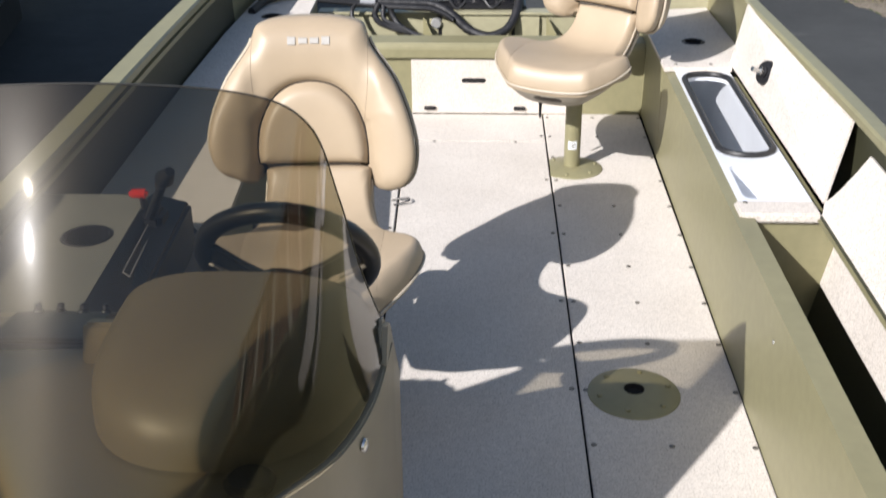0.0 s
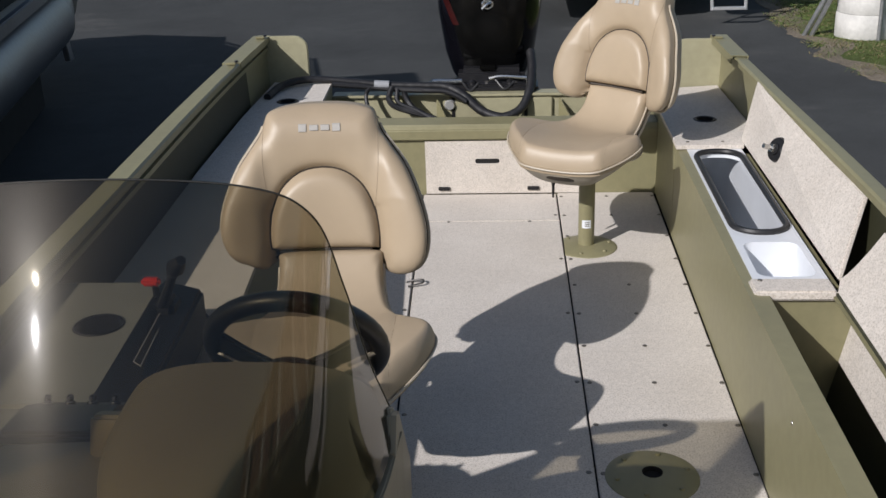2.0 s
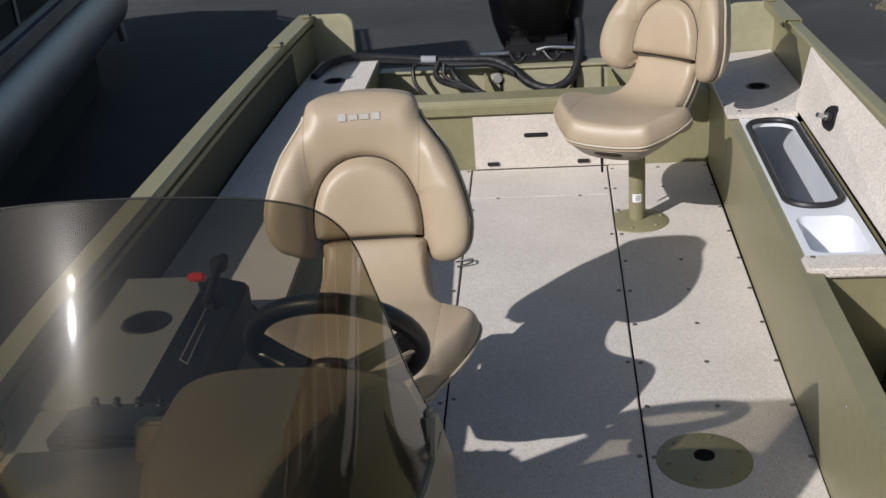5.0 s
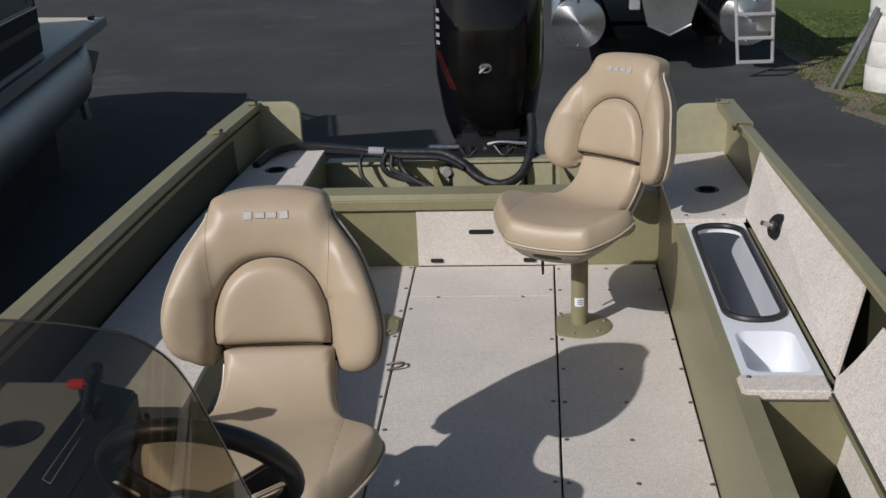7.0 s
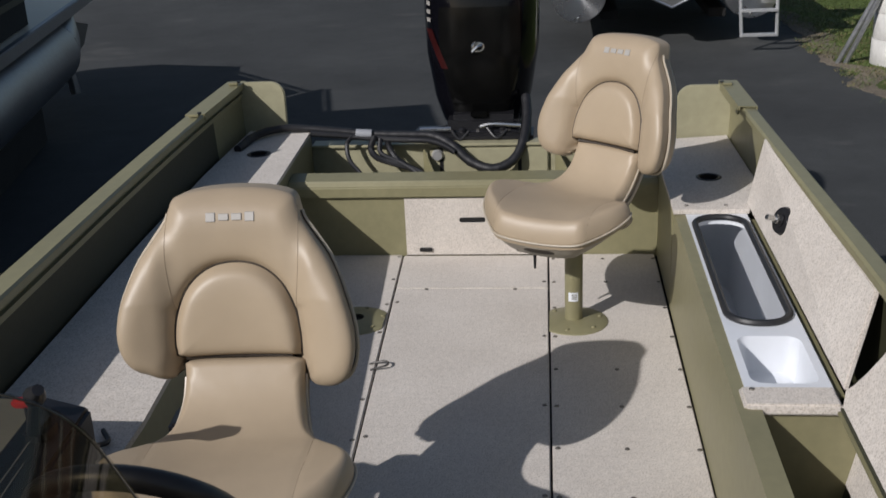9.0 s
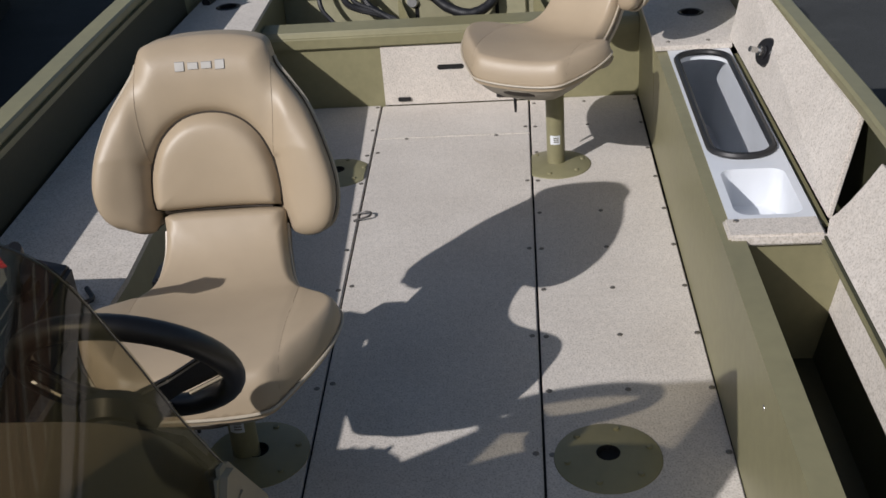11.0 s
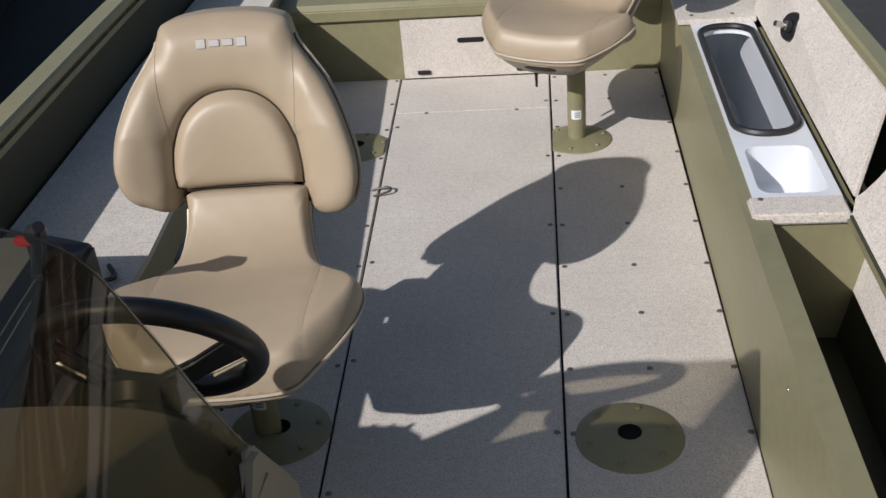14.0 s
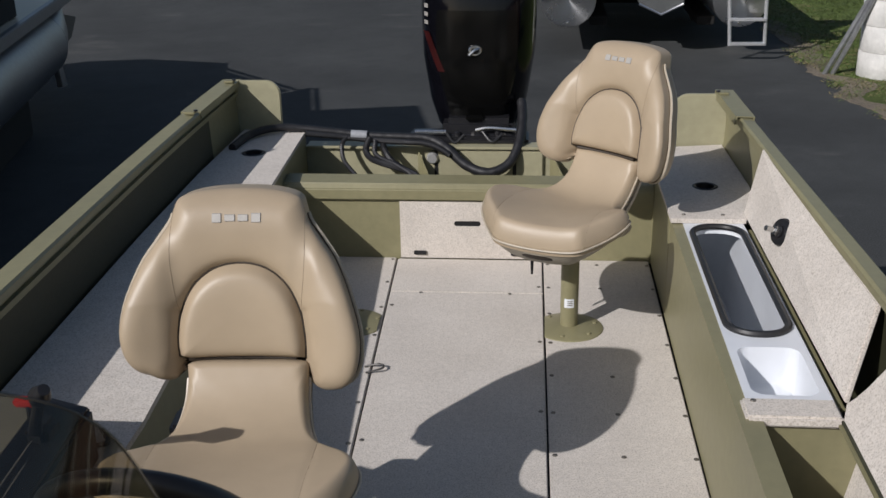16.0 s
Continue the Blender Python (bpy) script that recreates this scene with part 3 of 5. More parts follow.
        part("rim_welt", tube([stand(u * 1.006, 0.2 + (v - 0.2) * 1.004, -0.002) for u, v in side[::2]], 0.0020, 6), WELT_AND_SHADE, s, "dark welt beside the piping")
    part("pad_welt", tube([stand(u * 1.004, 0.17 + (v - 0.17) * 1.006, back_height(u, v) + 0.0012) for u, v in PAD], 0.0034, 6, closed=True), WELT_AND_SHADE, s, "dark welt in the groove")
    for q in (-1, 1):
        part("side_seam", tube([stand(q * u, v, back_height(q * u, v)) for u, v in SIDE[2:]], 0.0008, 5), SEAM, s, "stitched seam")
        part("cushion_seam", tube([lie(q * u, v, cushion_height(q * u, v)) for u, v in CUSHION_SEAM[::12]], 0.0008, 5), SEAM, s, "stitched seam")
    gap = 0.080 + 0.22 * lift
    # A solid dark tube stands for the shaded gap below the pad.
    part("pad_gap_shade", tube([stand(u, gap, max(0.022, back_height(u, gap))) for u in (-0.118, -0.10, -0.05, 0.0, 0.05, 0.10, 0.118)], 0.006 + 0.12 * lift, 8), WELT_AND_SHADE, s, "dark gap under the lumbar pad")
    # the badge: plain raised silver bars
    for k, (u, w, h) in enumerate(((-0.042, 0.020, 0.019), (-0.014, 0.022, 0.014), (0.014, 0.022, 0.014), (0.042, 0.020, 0.019))):
        c = 0.394
        bm = block(u - w / 2, u + w / 2, c - h / 2, c + h / 2, -0.002, 0.0024, 0.0008, 1)
        for v in bm.verts:
            v.co = stand(v.co.x, v.co.y, back_height(v.co.x, v.co.y) + v.co.z)
        part("badge_bar", bm, SILVER, s, "raised silver badge bar", smooth=False)
    return s


seat("pedestal_seat", "tan vinyl bucket seat at the helm, on an olive pedestal", pose(-0.645, 0.03, 0, 0, 0, 4), 0.305, 0.032, (0.014, -0.03), (0.21, 58), 0.034)
seat("pedestal_seat", "tan vinyl bucket seat turned aside, on an olive pedestal", pose(0.09, 1.55, 0, 0, 0, -41), 0.355, twist=18, flare=0.036, dip=0.010)
# ---- right side: bait well, lids, deck ----
def cut_deck(outer, holes, z, thick):
    """A plate with holes, from polygons in the plane."""
    own = bmesh.new()
    for loop in [outer] + holes:
        vs = [own.verts.new((x, y, z)) for x, y in loop]
        for i in range(len(vs)):
            own.edges.new((vs[i - 1], vs[i]))
    bmesh.ops.triangle_fill(own, use_beauty=True, edges=list(own.edges))
    g = bmesh.ops.extrude_face_region(own, geom=list(own.faces))
    for v in g["geom"]:
        if isinstance(v, bmesh.types.BMVert):
            v.co.z -= thick
    bmesh.ops.recalc_face_normals(own, faces=own.faces)
    return own


def basin(loop, z, depth, inset=0.85):
    own = bmesh.new()
    n = len(loop)
    cx, cy = sum(p[0] for p in loop) / n, sum(p[1] for p in loop) / n
    rings = []
    for s, d in ((1.0, 0.0), (0.985, 0.012), (0.96, depth * 0.5), (inset + 0.05, depth * 0.93), (inset - 0.03, depth)):
        rings.append([own.verts.new((cx + (x - cx) * s, cy + (y - cy) * s, z - d)) for x, y in loop])
    for a, b in zip(rings, rings[1:]):
        for k in range(n):
            own.faces.new((a[k], a[(k + 1) % n], b[(k + 1) % n], b[k]))
    own.faces.new(rings[-1])
    return own


def undercut_basin(loop, z, depth, aft):
    """A deep tank: a short lip, then walls that run back under the deck."""
    own = bmesh.new()
    n = len(loop)
    x_low, cy = min(p[0] for p in loop), sum(p[1] for p in loop) / n
    rings = []
    for f, d in ((0.0, 0.0), (0.0, 0.018), (0.45, 0.05), (0.85, depth * 0.5), (1.0, depth * 0.92), (0.93, depth)):
        rings.append([own.verts.new((x - 0.018 * f * (x - x_low < 0.08), y + max(0.0, y - cy) / 0.425 * aft * f - 0.02 * f * (y < cy), z - d)) for x, y in loop])
    for a, b in zip(rings, rings[1:]):
        for k in range(n):
            own.faces.new((a[k], a[(k + 1) % n], b[(k + 1) % n], b[k]))
    own.faces.new(rings[-1])
    return own


well = thing("bait_well", "white moulded bait well with black gasket and open tray", "livewell")
oval = rounded(0.481, 0.645, 0.750, 1.585, 0.075, 8)
tray = rounded(0.484, 0.643, 0.43, 0.685, 0.035, 6)
part("top", cut_deck([(0.464, 0.40), (0.664, 0.40), (0.664, 1.635), (0.464, 1.635)], [oval, tray], 0.358, 0.004), WHITE, well)
part("deep_basin", undercut_basin(oval, 0.356, 0.34, 0.30), WHITE, well)
part("tray", basin(tray, 0.356, 0.10, 0.8), WHITE, well)
part("gasket", tube([(x, y, 0.363) for x, y in oval], 0.0105, 8, closed=True), RUBBER, well, "black rubber gasket round the basin")
part("drain", lathe([(0.008, 0), (0.006, 0.002), (0, 0.002)], 10, m=Matrix.Translation((0.55, 0.5, 0.2565))), STEEL, well)

tagged(link_mesh("trim_well_side", block(0.6645, 0.692, 0.404, 1.62, 0.330, 0.341, 0.002), OLIVE), "olive sheet beside the bait well", "boat trim", kind="structure")
strip = thing("cross_strip", "speckled carpeted strip across the box, screwed down", "trim board")
part("board", block(0.449, 0.664, 0.312, 0.402, 0.338, 0.366, 0.006), CARPET, strip)
part("screw", lathe([(0.007, 0), (0.006, 0.003), (0, 0.0035)], 10, m=Matrix.Translation((0.476, 0.385, 0.366))), SCREW, strip)

box = thing("wall_box_inside", "olive inside of an open storage box", "storage box", kind="structure")
part("end_sheet", block(0.452, 0.735, 0.332, 0.336, 0.0, 0.337), OLIVE, box)
# Bottom, and lining below the wall's shadow edge, coloured dark as shade.
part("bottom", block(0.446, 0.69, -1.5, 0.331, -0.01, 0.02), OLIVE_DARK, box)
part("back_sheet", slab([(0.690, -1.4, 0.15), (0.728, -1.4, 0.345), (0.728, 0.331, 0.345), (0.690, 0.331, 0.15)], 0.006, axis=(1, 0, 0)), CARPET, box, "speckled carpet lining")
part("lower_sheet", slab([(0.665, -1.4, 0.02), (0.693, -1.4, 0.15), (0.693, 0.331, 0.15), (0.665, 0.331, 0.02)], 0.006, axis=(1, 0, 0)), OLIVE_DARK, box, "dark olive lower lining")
part("hinge", block(0.648, 0.662, -1.1, 0.30, 0.3505, 0.3590, 0.002), OLIVE, box, "olive painted hinge")

lid = thing("hatch_lid", "open carpeted lid of the bait well leaning on the gunwale", "hatch lid")
part("board", slab([(0.673, 1.69, 0.373), (0.677, 0.378, 0.372), (0.770, 0.525, 0.556), (0.728, 1.74, 0.586)], 0.014, 0.003, axis=(0.9, 0, -0.45)), CARPET, lid)
LATCH = look((0.703, 1.225, 0.474), (0.703 - 0.9, 1.225 - 0.36, 0.474 + 0.36)) @ pose(0, 0, 0, 180, 0, 0)
lk = part("latch", lathe([(0.0, -0.03), (0.040, -0.03), (0.043, 0.006), (0.040, 0.014), (0.02, 0.016), (0.02, 0.022), (0, 0.022)], 24, m=LATCH), BLACK, lid, "black round latch")
part("latch_pin", tube([LATCH @ Vector((0, 0, 0.026)), LATCH @ Vector((0, 0, 0.066))], 0.0085, 8), STEEL, lk)
part("latch_nut", tube([LATCH @ Vector((0, 0, 0.022)), LATCH @ Vector((0, 0, 0.036))], 0.015, 6), STEEL, lk)
lid2 = thing("hatch_lid", "second open carpeted lid of the storage box leaning on the gunwale", "hatch lid")
part("board", slab([(0.660, 0.304, 0.364), (0.660, -1.1, 0.364), (0.764, -1.1, 0.528), (0.764, 0.318, 0.528), (0.735, 0.318, 0.482), (0.708, 0.322, 0.440), (0.687, 0.332, 0.4065), (0.674, 0.345, 0.386), (0.667, 0.325, 0.375)], 0.012, axis=(0.845, 0, -0.535)), CARPET, lid2)
part("edge_strip", tube([(0.657, 0.30, 0.3635), (0.657, -1.1, 0.3635)], 0.004, 6), OLIVE_DARK, lid2, "dark olive edge strip")

deck_r = thing("deck_stern_right", "beige carpeted stern deck with a black oval drain", "deck", kind="structure")
hole_r = [(0.585 + 0.047 * math.cos(2 * math.pi * k / 24), 1.985 + 0.047 * math.sin(2 * math.pi * k / 24)) for k in range(24)]
part("board", cut_deck([(0.424, 1.625), (0.672, 1.625), (0.735, 1.75), (0.745, 2.0), (0.73, 2.558), (0.424, 2.50)], [hole_r], 0.375, 0.016), CARPET, deck_r)
part("drain", lathe([(0.047, 0.376), (0.040, 0.379), (0.034, 0.377), (0.032, 0.34), (0, 0.34)], 24, m=Matrix.Translation((0.585, 1.985, 0))), BLACK, deck_r, "black plastic drain cup")
for x in (0.47, 0.60):
    part("screw", lathe([(0.007, 0), (0.006, 0.003), (0, 0.0035)], 10, m=Matrix.Translation((x, 1.665, 0.375))), SCREW, deck_r)

# ---- left side deck ----
deck_l = thing("deck_left", "beige carpeted side deck with a black round drain", "deck", kind="structure")
hole_l = [(-1.19 + 0.05 * math.cos(2 * math.pi * k / 24), 2.38 + 0.05 * math.sin(2 * math.pi * k / 24)) for k in range(24)]
part("board", cut_deck([(-0.90, -0.8), (-0.90, 0.2), (-1.016, 1.97), (-1.043, 2.66), (-1.043, 2.755), (-1.325, 2.755), (-1.335, 2.1), (-1.325, 1.4), (-1.295, 0.5), (-1.27, -0.3), (-1.22, -0.8)], [hole_l], 0.375, 0.016), CARPET, deck_l)
part("drain", lathe([(0.05, 0.376), (0.042, 0.379), (0.036, 0.377), (0.034, 0.34), (0, 0.34)], 24, m=Matrix.Translation((-1.19, 2.38, 0))), BLACK, deck_l, "black plastic drain cup")
part("side_sheet", slab([(-0.905, -0.8, 0.0), (-0.905, -0.8, 0.358), (-0.905, 0.2, 0.358), (-1.02, 1.97, 0.358), (-1.047, 2.74, 0.358), (-1.047, 2.74, -0.05), (-1.02, 1.97, 0.0), (-0.985, 1.4, 0.0), (-0.905, 0.2, 0.0)], 0.004, axis=(-1, 0, 0)), OLIVE, deck_l)

# ---- bulkhead, beam, splash well ----
bulk = thing("bulkhead", "olive painted aluminium bulkhead with a carpeted hatch", "bulkhead", kind="structure")
part("sheet", block(-1.03, 0.425, 2.186, 2.19, -0.01, 0.262), OLIVE, bulk)
beam = slab([(-1.03, 2.166, 0.248), (-1.03, 2.166, 0.292), (-1.03, 2.182, 0.312), (-1.03, 2.29, 0.318), (-1.03, 2.29, 0.248)], 1.455, 0.004, axis=(1, 0, 0))
part("beam", beam, OLIVE, bulk)
hatch = thing("access_hatch", "carpeted access hatch with black hand slot and two vents", "hatch")
slot = [(u, 0.15 + v) for u, v in rounded(-0.35, -0.245, -0.011, 0.011, 0.0105, 5)]
bm = cut_deck([(-0.565, 0.004), (0.11, 0.004), (0.11, 0.24), (-0.565, 0.24)], [slot], 0.0, 0.010)
bm.transform(Matrix.Translation((0, 2.176, 0)) @ pose(0, 0, 0, 90, 0, 0))
part("board", bm, CARPET, hatch)
part("hand_slot", block(-0.36, -0.235, 2.1795, 2.1855, 0.13, 0.17), DARK, hatch, "black hand slot")
for x in (-0.487, -0.10):
    part("hinge", block(x - 0.025, x + 0.025, 2.166, 2.174, 0.02, 0.036, 0.002), BLACK, hatch, "small black hinge")

transom = thing("transom", "olive painted transom with splash well", "transom", kind="structure")
part("sheet", block(-1.36, 0.75, 2.76, 2.80, -0.6, 0.295), WELLPAINT, transom)
part("cap", block(-1.05, 0.43, 2.74, 2.83, 0.292, 0.306, 0.004), WELLPAINT, transom)
part("well_floor", block(-1.05, 0.43, 2.19, 2.76, 0.02, 0.03), WELLPAINT, transom)
part("motor_pad", block(-0.52, 0.0, 2.742, 2.758, 0.05, 0.285, 0.004), WELLPAINT, transom)
for x in (-0.55, 0.03):
    part("gusset", slab([(x, 2.74, 0.03), (x, 2.74, 0.285), (x + 0.17, 2.40, 0.03)], 0.006, axis=(0.9, 0.44, 0)), OLIVE, transom)
part("plug", lathe([(0.0, 0.012), (0.016, 0.012), (0.02, 0.004), (0.022, 0.0)], 16, m=pose(-0.486, 2.741, 0.255, 90, 0, 0) @ Matrix.Scale(1.25, 4)), GREYPLUG, transom, "steel drain plug")
for x0, x1, s, ye, dz in ((-1.400, -1.155, 1, 2.765, -0.012), (0.526, 0.745, -1, 2.56, -0.02)):
    a, b = (x0, x1) if s > 0 else (x1, x0)
    pts = [(a, 0.33), (a, 0.605 + dz)] + [(b - s * 0.06 + s * 0.06 * math.sin(radians(q)), 0.545 + dz + 0.06 * math.cos(radians(q))) for q in range(0, 91, 15)] + [(b, 0.33)]
    part("corner_plate", slab([(x, ye, z) for x, z in pts], 0.02, 0.004, axis=(0, 1, 0)), WELLPAINT, transom)
part("stern_quarter", block(0.432, 0.755, 2.582, 2.76, -0.1, 0.30), OLIVE, transom)

# ---- gunwales and hull sides ----
LEFT_EDGE = [(-3.7, -0.32), (-3.0, -0.80), (-2.2, -1.06), (-1.2, -1.27), (-0.3, -1.355), (0.5, -1.38), (1.4, -1.412), (2.1, -1.424), (2.8, -1.420), (3.2, -1.415)]
RIGHT_EDGE = [(-3.7, -0.22), (-3.0, 0.25), (-2.2, 0.52), (-1.2, 0.72), (-0.3, 0.815), (0.3, 0.83), (0.65, 0.823), (1.25, 0.803), (1.9, 0.784), (2.65, 0.768), (2.8, 0.766)]


def along(table, y):
    for (y0, x0), (y1, x1) in zip(table, table[1:]):
        if y <= y1:
            t = (y - y0) / (y1 - y0)
            return x0 + (x1 - x0) * t
    return table[-1][1]


def hull_x(y, side):
    table = LEFT_EDGE if side < 0 else RIGHT_EDGE
    return sum(along(table, y + d) for d in (-0.3, -0.15, 0, 0.15, 0.3)) / 5 - side * 0.011


def sheer(y, side):
    if side < 0:
        return -0.034
    return -0.036 + 0.03 * max(0.0, (0.3 - y) / 1.5)


for side, nm in ((-1, "left"), (1, "right")):
    g = thing("gunwale_" + nm, "olive painted aluminium gunwale with a rolled lip", "gunwale", kind="structure")
    ys = [(2.8 if side < 0 else 2.6) - 0.15 * k for k in range(44)]

    def sweep(profile, y_end=-9.0, y_top=9.0):
        own = bmesh.new()
        yy = [y for y in ys if y_end <= y <= y_top]
        rows = [[own.verts.new((hull_x(y, side) + side * max(u, 0.006 - abs(hull_x(y, side) - KEEL)), y, w + sheer(y, side) * max(0.0, w) / 0.6)) for u, w in profile] for y in yy]
        n = len(profile)
        for a, b in zip(rows, rows[1:]):
            for k in range(n):
                own.faces.new((a[k], a[(k + 1) % n], b[(k + 1) % n], b[k]))
        own.faces.new(rows[0])
        own.faces.new(rows[-1][::-1])
        return own
    lip = 0.070 if side < 0 else 0.047
    part("cap", sweep([(0.0, 0.612), (0.004, 0.619), (-0.002, 0.624), (0.007 - lip, 0.626), (-lip, 0.619), (-lip, 0.598), (0.007 - lip, 0.598), (0.007 - lip, 0.606), (0.0, 0.6)][::side]), OLIVE, g)
    if side < 0:
        part("groove", sweep([(-0.053, 0.60), (-0.053, 0.578), (-0.066, 0.578), (-0.066, 0.56), (-0.045, 0.56), (-0.045, 0.60)][::side]), OLIVE, g)
    INNER = [(-0.049, 0.598), (-0.053, 0.57), (-0.064, 0.30), (-0.10, 0.0), (-0.09, 0.0), (-0.057, 0.30), (-0.043, 0.598)][::side]
    if side > 0:
        INNER = [(-0.016, 0.598), (-0.016, 0.57), (-0.024, 0.36), (-0.10, 0.0), (-0.09, 0.0), (-0.019, 0.36), (-0.010, 0.598)]
    part("inner_side", sweep(INNER, 2.3 if side < 0 else 1.7), OLIVE, g)
    # The liner's dark olive also carries the shade along the inner hull.
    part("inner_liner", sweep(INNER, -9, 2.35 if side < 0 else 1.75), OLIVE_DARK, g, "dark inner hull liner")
    part("outer_side", sweep([(0.0, 0.605), (-0.015, 0.35), (-0.12, -0.2), (-0.5, -0.5), (-0.49, -0.49), (-0.11, -0.19), (-0.008, 0.35), (-0.006, 0.6)][::side]), OLIVE, g)
    top = 0.626 if side < 0 else 0.632
    reach = 0.072 if side < 0 else 0.063
    part("end_cap", sweep([(0.006, 0.605), (0.008, top), (-reach, top + 0.002), (-reach - 0.003, 0.60), (0.005 - reach, 0.60), (0.007 - reach, top - 0.002), (0.0, top - 0.004)][::side], 2.1), OLIVE, g)
    for y in ((2.72, 2.16) if side < 0 else (2.52,)):
        c = part("clip", block(hull_x(y, side) - side * 0.045 - 0.022, hull_x(y, side) - side * 0.045 + 0.022, y - 0.022, y + 0.022, 0.594, 0.605, 0.004), OLIVE, g)
        part("bolt", lathe([(0.009, 0), (0.008, 0.006), (0, 0.007)], 8, m=Matrix.Translation((hull_x(y, side) - side * 0.065, y, 0.604))), BLACK, c)

bow = thing("deck_bow", "carpeted bow deck behind the standing place", "deck", kind="structure")
edge_l = [(hull_x(y, -1) + 0.09, y) for y in (-2.2, -2.5, -2.8, -3.1, -3.4)]
edge_r = [(hull_x(y, 1) - 0.09, y) for y in (-3.4, -3.1, -2.8, -2.5, -2.2)]
part("board", slab([(x, y, 0.30) for x, y in edge_l + edge_r], 0.016), CARPET, bow)
part("riser", block(-0.97, 0.43, -2.206, -2.2, -0.01, 0.30), OLIVE, bow)

# ---- helm ----
helm = thing("helm_console", "tan moulded helm console with black dash and smoked windshield", "console")
XW = -0.73


def mirrored(half):
    return half + [(2 * XW - x, y, z) for x, y, z in half[-2::-1]]


def set_back(half):
    """Mirrored, with the left end of the glass cut further forward."""
    full = mirrored(half)
    return [(x, y - 0.06 * max(0.0, min(1.0, (y + 1.07) / 0.10)) * (x < XW), z) for x, y, z in full]


BASE = smooth_path(set_back([(-0.372, -0.80, 0.632), (-0.382, -0.98, 0.632), (-0.413, -1.109, 0.63), (-0.463, -1.195, 0.628), (-0.56, -1.30, 0.626), (XW, -1.37, 0.626)]), 10)
TOP = smooth_path(set_back([(-0.374, -0.80, 0.637), (-0.404, -0.86, 0.78), (-0.422, -0.93, 0.934), (-0.447, -1.0, 1.07), (-0.53, -1.04, 1.126), (XW, -1.07, 1.146)]), 10)


def acrylic_face(first, third, back):
    """One face of the bowed sheet, from its foot to its rim."""
    own = bmesh.new()
    rows = [[own.verts.new(a.lerp(b, k / 20) + Vector((0, back + first * math.sin(math.pi * k / 20) + third * math.sin(3 * math.pi * k / 20), 0))) for k in range(21)] for a, b in zip(BASE, TOP)]
    for a, b in zip(rows, rows[1:]):
        for k in range(20):
            own.faces.new((a[k], b[k], b[k + 1], a[k + 1]))
    return own


glazing = part("windshield", acrylic_face(-0.020, 0.001, 0.0), GLASS, helm, "curved smoked acrylic windshield")
part("inner_face", acrylic_face(-0.014, -0.003, 0.005), GLASS, glazing)
part("windshield_edge", tube(TOP, 0.0013, 6), SMOKE, helm)
skirt = [(XW + (p.x - XW) * 1.02, p.y, 0.0) for p in BASE]
part("body", slab(skirt, 0.622, 0.012), CONSOLE, helm)
part("filler", slab([(-1.02, -1.30, 0.482), (-0.99, -0.572, 0.482), (-1.275, -0.572, 0.482), (-1.22, -1.30, 0.482)], 0.045, 0.006), SIDEBOX, helm, "tan filler panel")
# the domed pod behind the windshield
pod = bmesh.new()
NU, NV = 40, 22
grid = []
for j in range(NV + 1):
    t = 1 - (1 - j / NV) ** 1.6
    row = []
    for i in range(NU + 1):
        a = math.pi * i / NU
        ring = max(1e-4, (1 - t ** 4.5)) ** 0.5
        cx, hw = -0.592 - 0.015 * t, 0.208 * (1 - t ** 2.8) ** 0.45 if t < 1 else 0.0
        high = (0.150 - 0.045 * t) * ring
        row.append(pod.verts.new((cx + hw * math.copysign(abs(math.cos(a)) ** 0.7, math.cos(a)), -0.862 - 0.312 * t, 0.628 + high * math.sqrt(max(0.0, 1 - math.cos(a) ** 2)) ** 0.56)))
    grid.append(row)
for a, b in zip(grid, grid[1:]):
    for i in range(NU):
        q = (a[i], a[i + 1], b[i + 1], b[i])
        if len({v.co.to_tuple(5) for v in q}) > 2:
            pod.faces.new(q)
bmesh.ops.remove_doubles(pod, verts=pod.verts, dist=1e-5)
part("pod", pod, CONSOLE, helm, "tan domed instrument pod")
# lower body behind the glass, with a sloping face that carries the dash
def cheek(y):
    return [(y[0], 0.002), (y[1], 0.002), (y[1], 0.49), (y[2], 0.672), (y[2] - 0.037, 0.682), (-0.89, 0.630), (-0.89, 0.40), (y[0], 0.40)]


part("rear_body", slab([(-0.86, y, z) for y, z in cheek((-0.79, -0.702, -0.828))], 0.46, 0.006, axis=(1, 0, 0)), CONSOLE, helm, "tan moulded rear of the console")
part("side_cheek", slab([(-0.402, y, z) for y, z in cheek((-0.79, -0.668, -0.808))], 0.034, 0.010, axis=(1, 0, 0)), CONSOLE, helm)


def dash_at(x, k, off=0.0):
    """A point on the sloping dash: k from its foot to its top, off metres proud of it."""
    return Vector((x, -0.708 - 0.155 * k + 0.86 * off, 0.502 + 0.268 * k + 0.51 * off))


part("dash", slab([dash_at(x, k, -0.012) for x, k in ((-0.82, 0.02), (-0.405, 0.02), (-0.40, 0.62), (-0.41, 0.86), (-0.46, 0.97), (-0.54, 1.0), (-0.66, 1.0), (-0.73, 0.95), (-0.77, 0.84), (-0.80, 0.62))], 0.017, 0.004, axis=(0, 0.86, 0.51)), BLACK, helm, "black dash panel")
part("screw", lathe([(0.011, 0), (0.010, 0.004), (0, 0.006)], 14, m=look((-0.3865, -1.05, 0.59), (0.6, -1.3, 0.6)) @ pose(0, 0, 0, 180, 0, 0)), STEEL, helm, "polished steel screw")
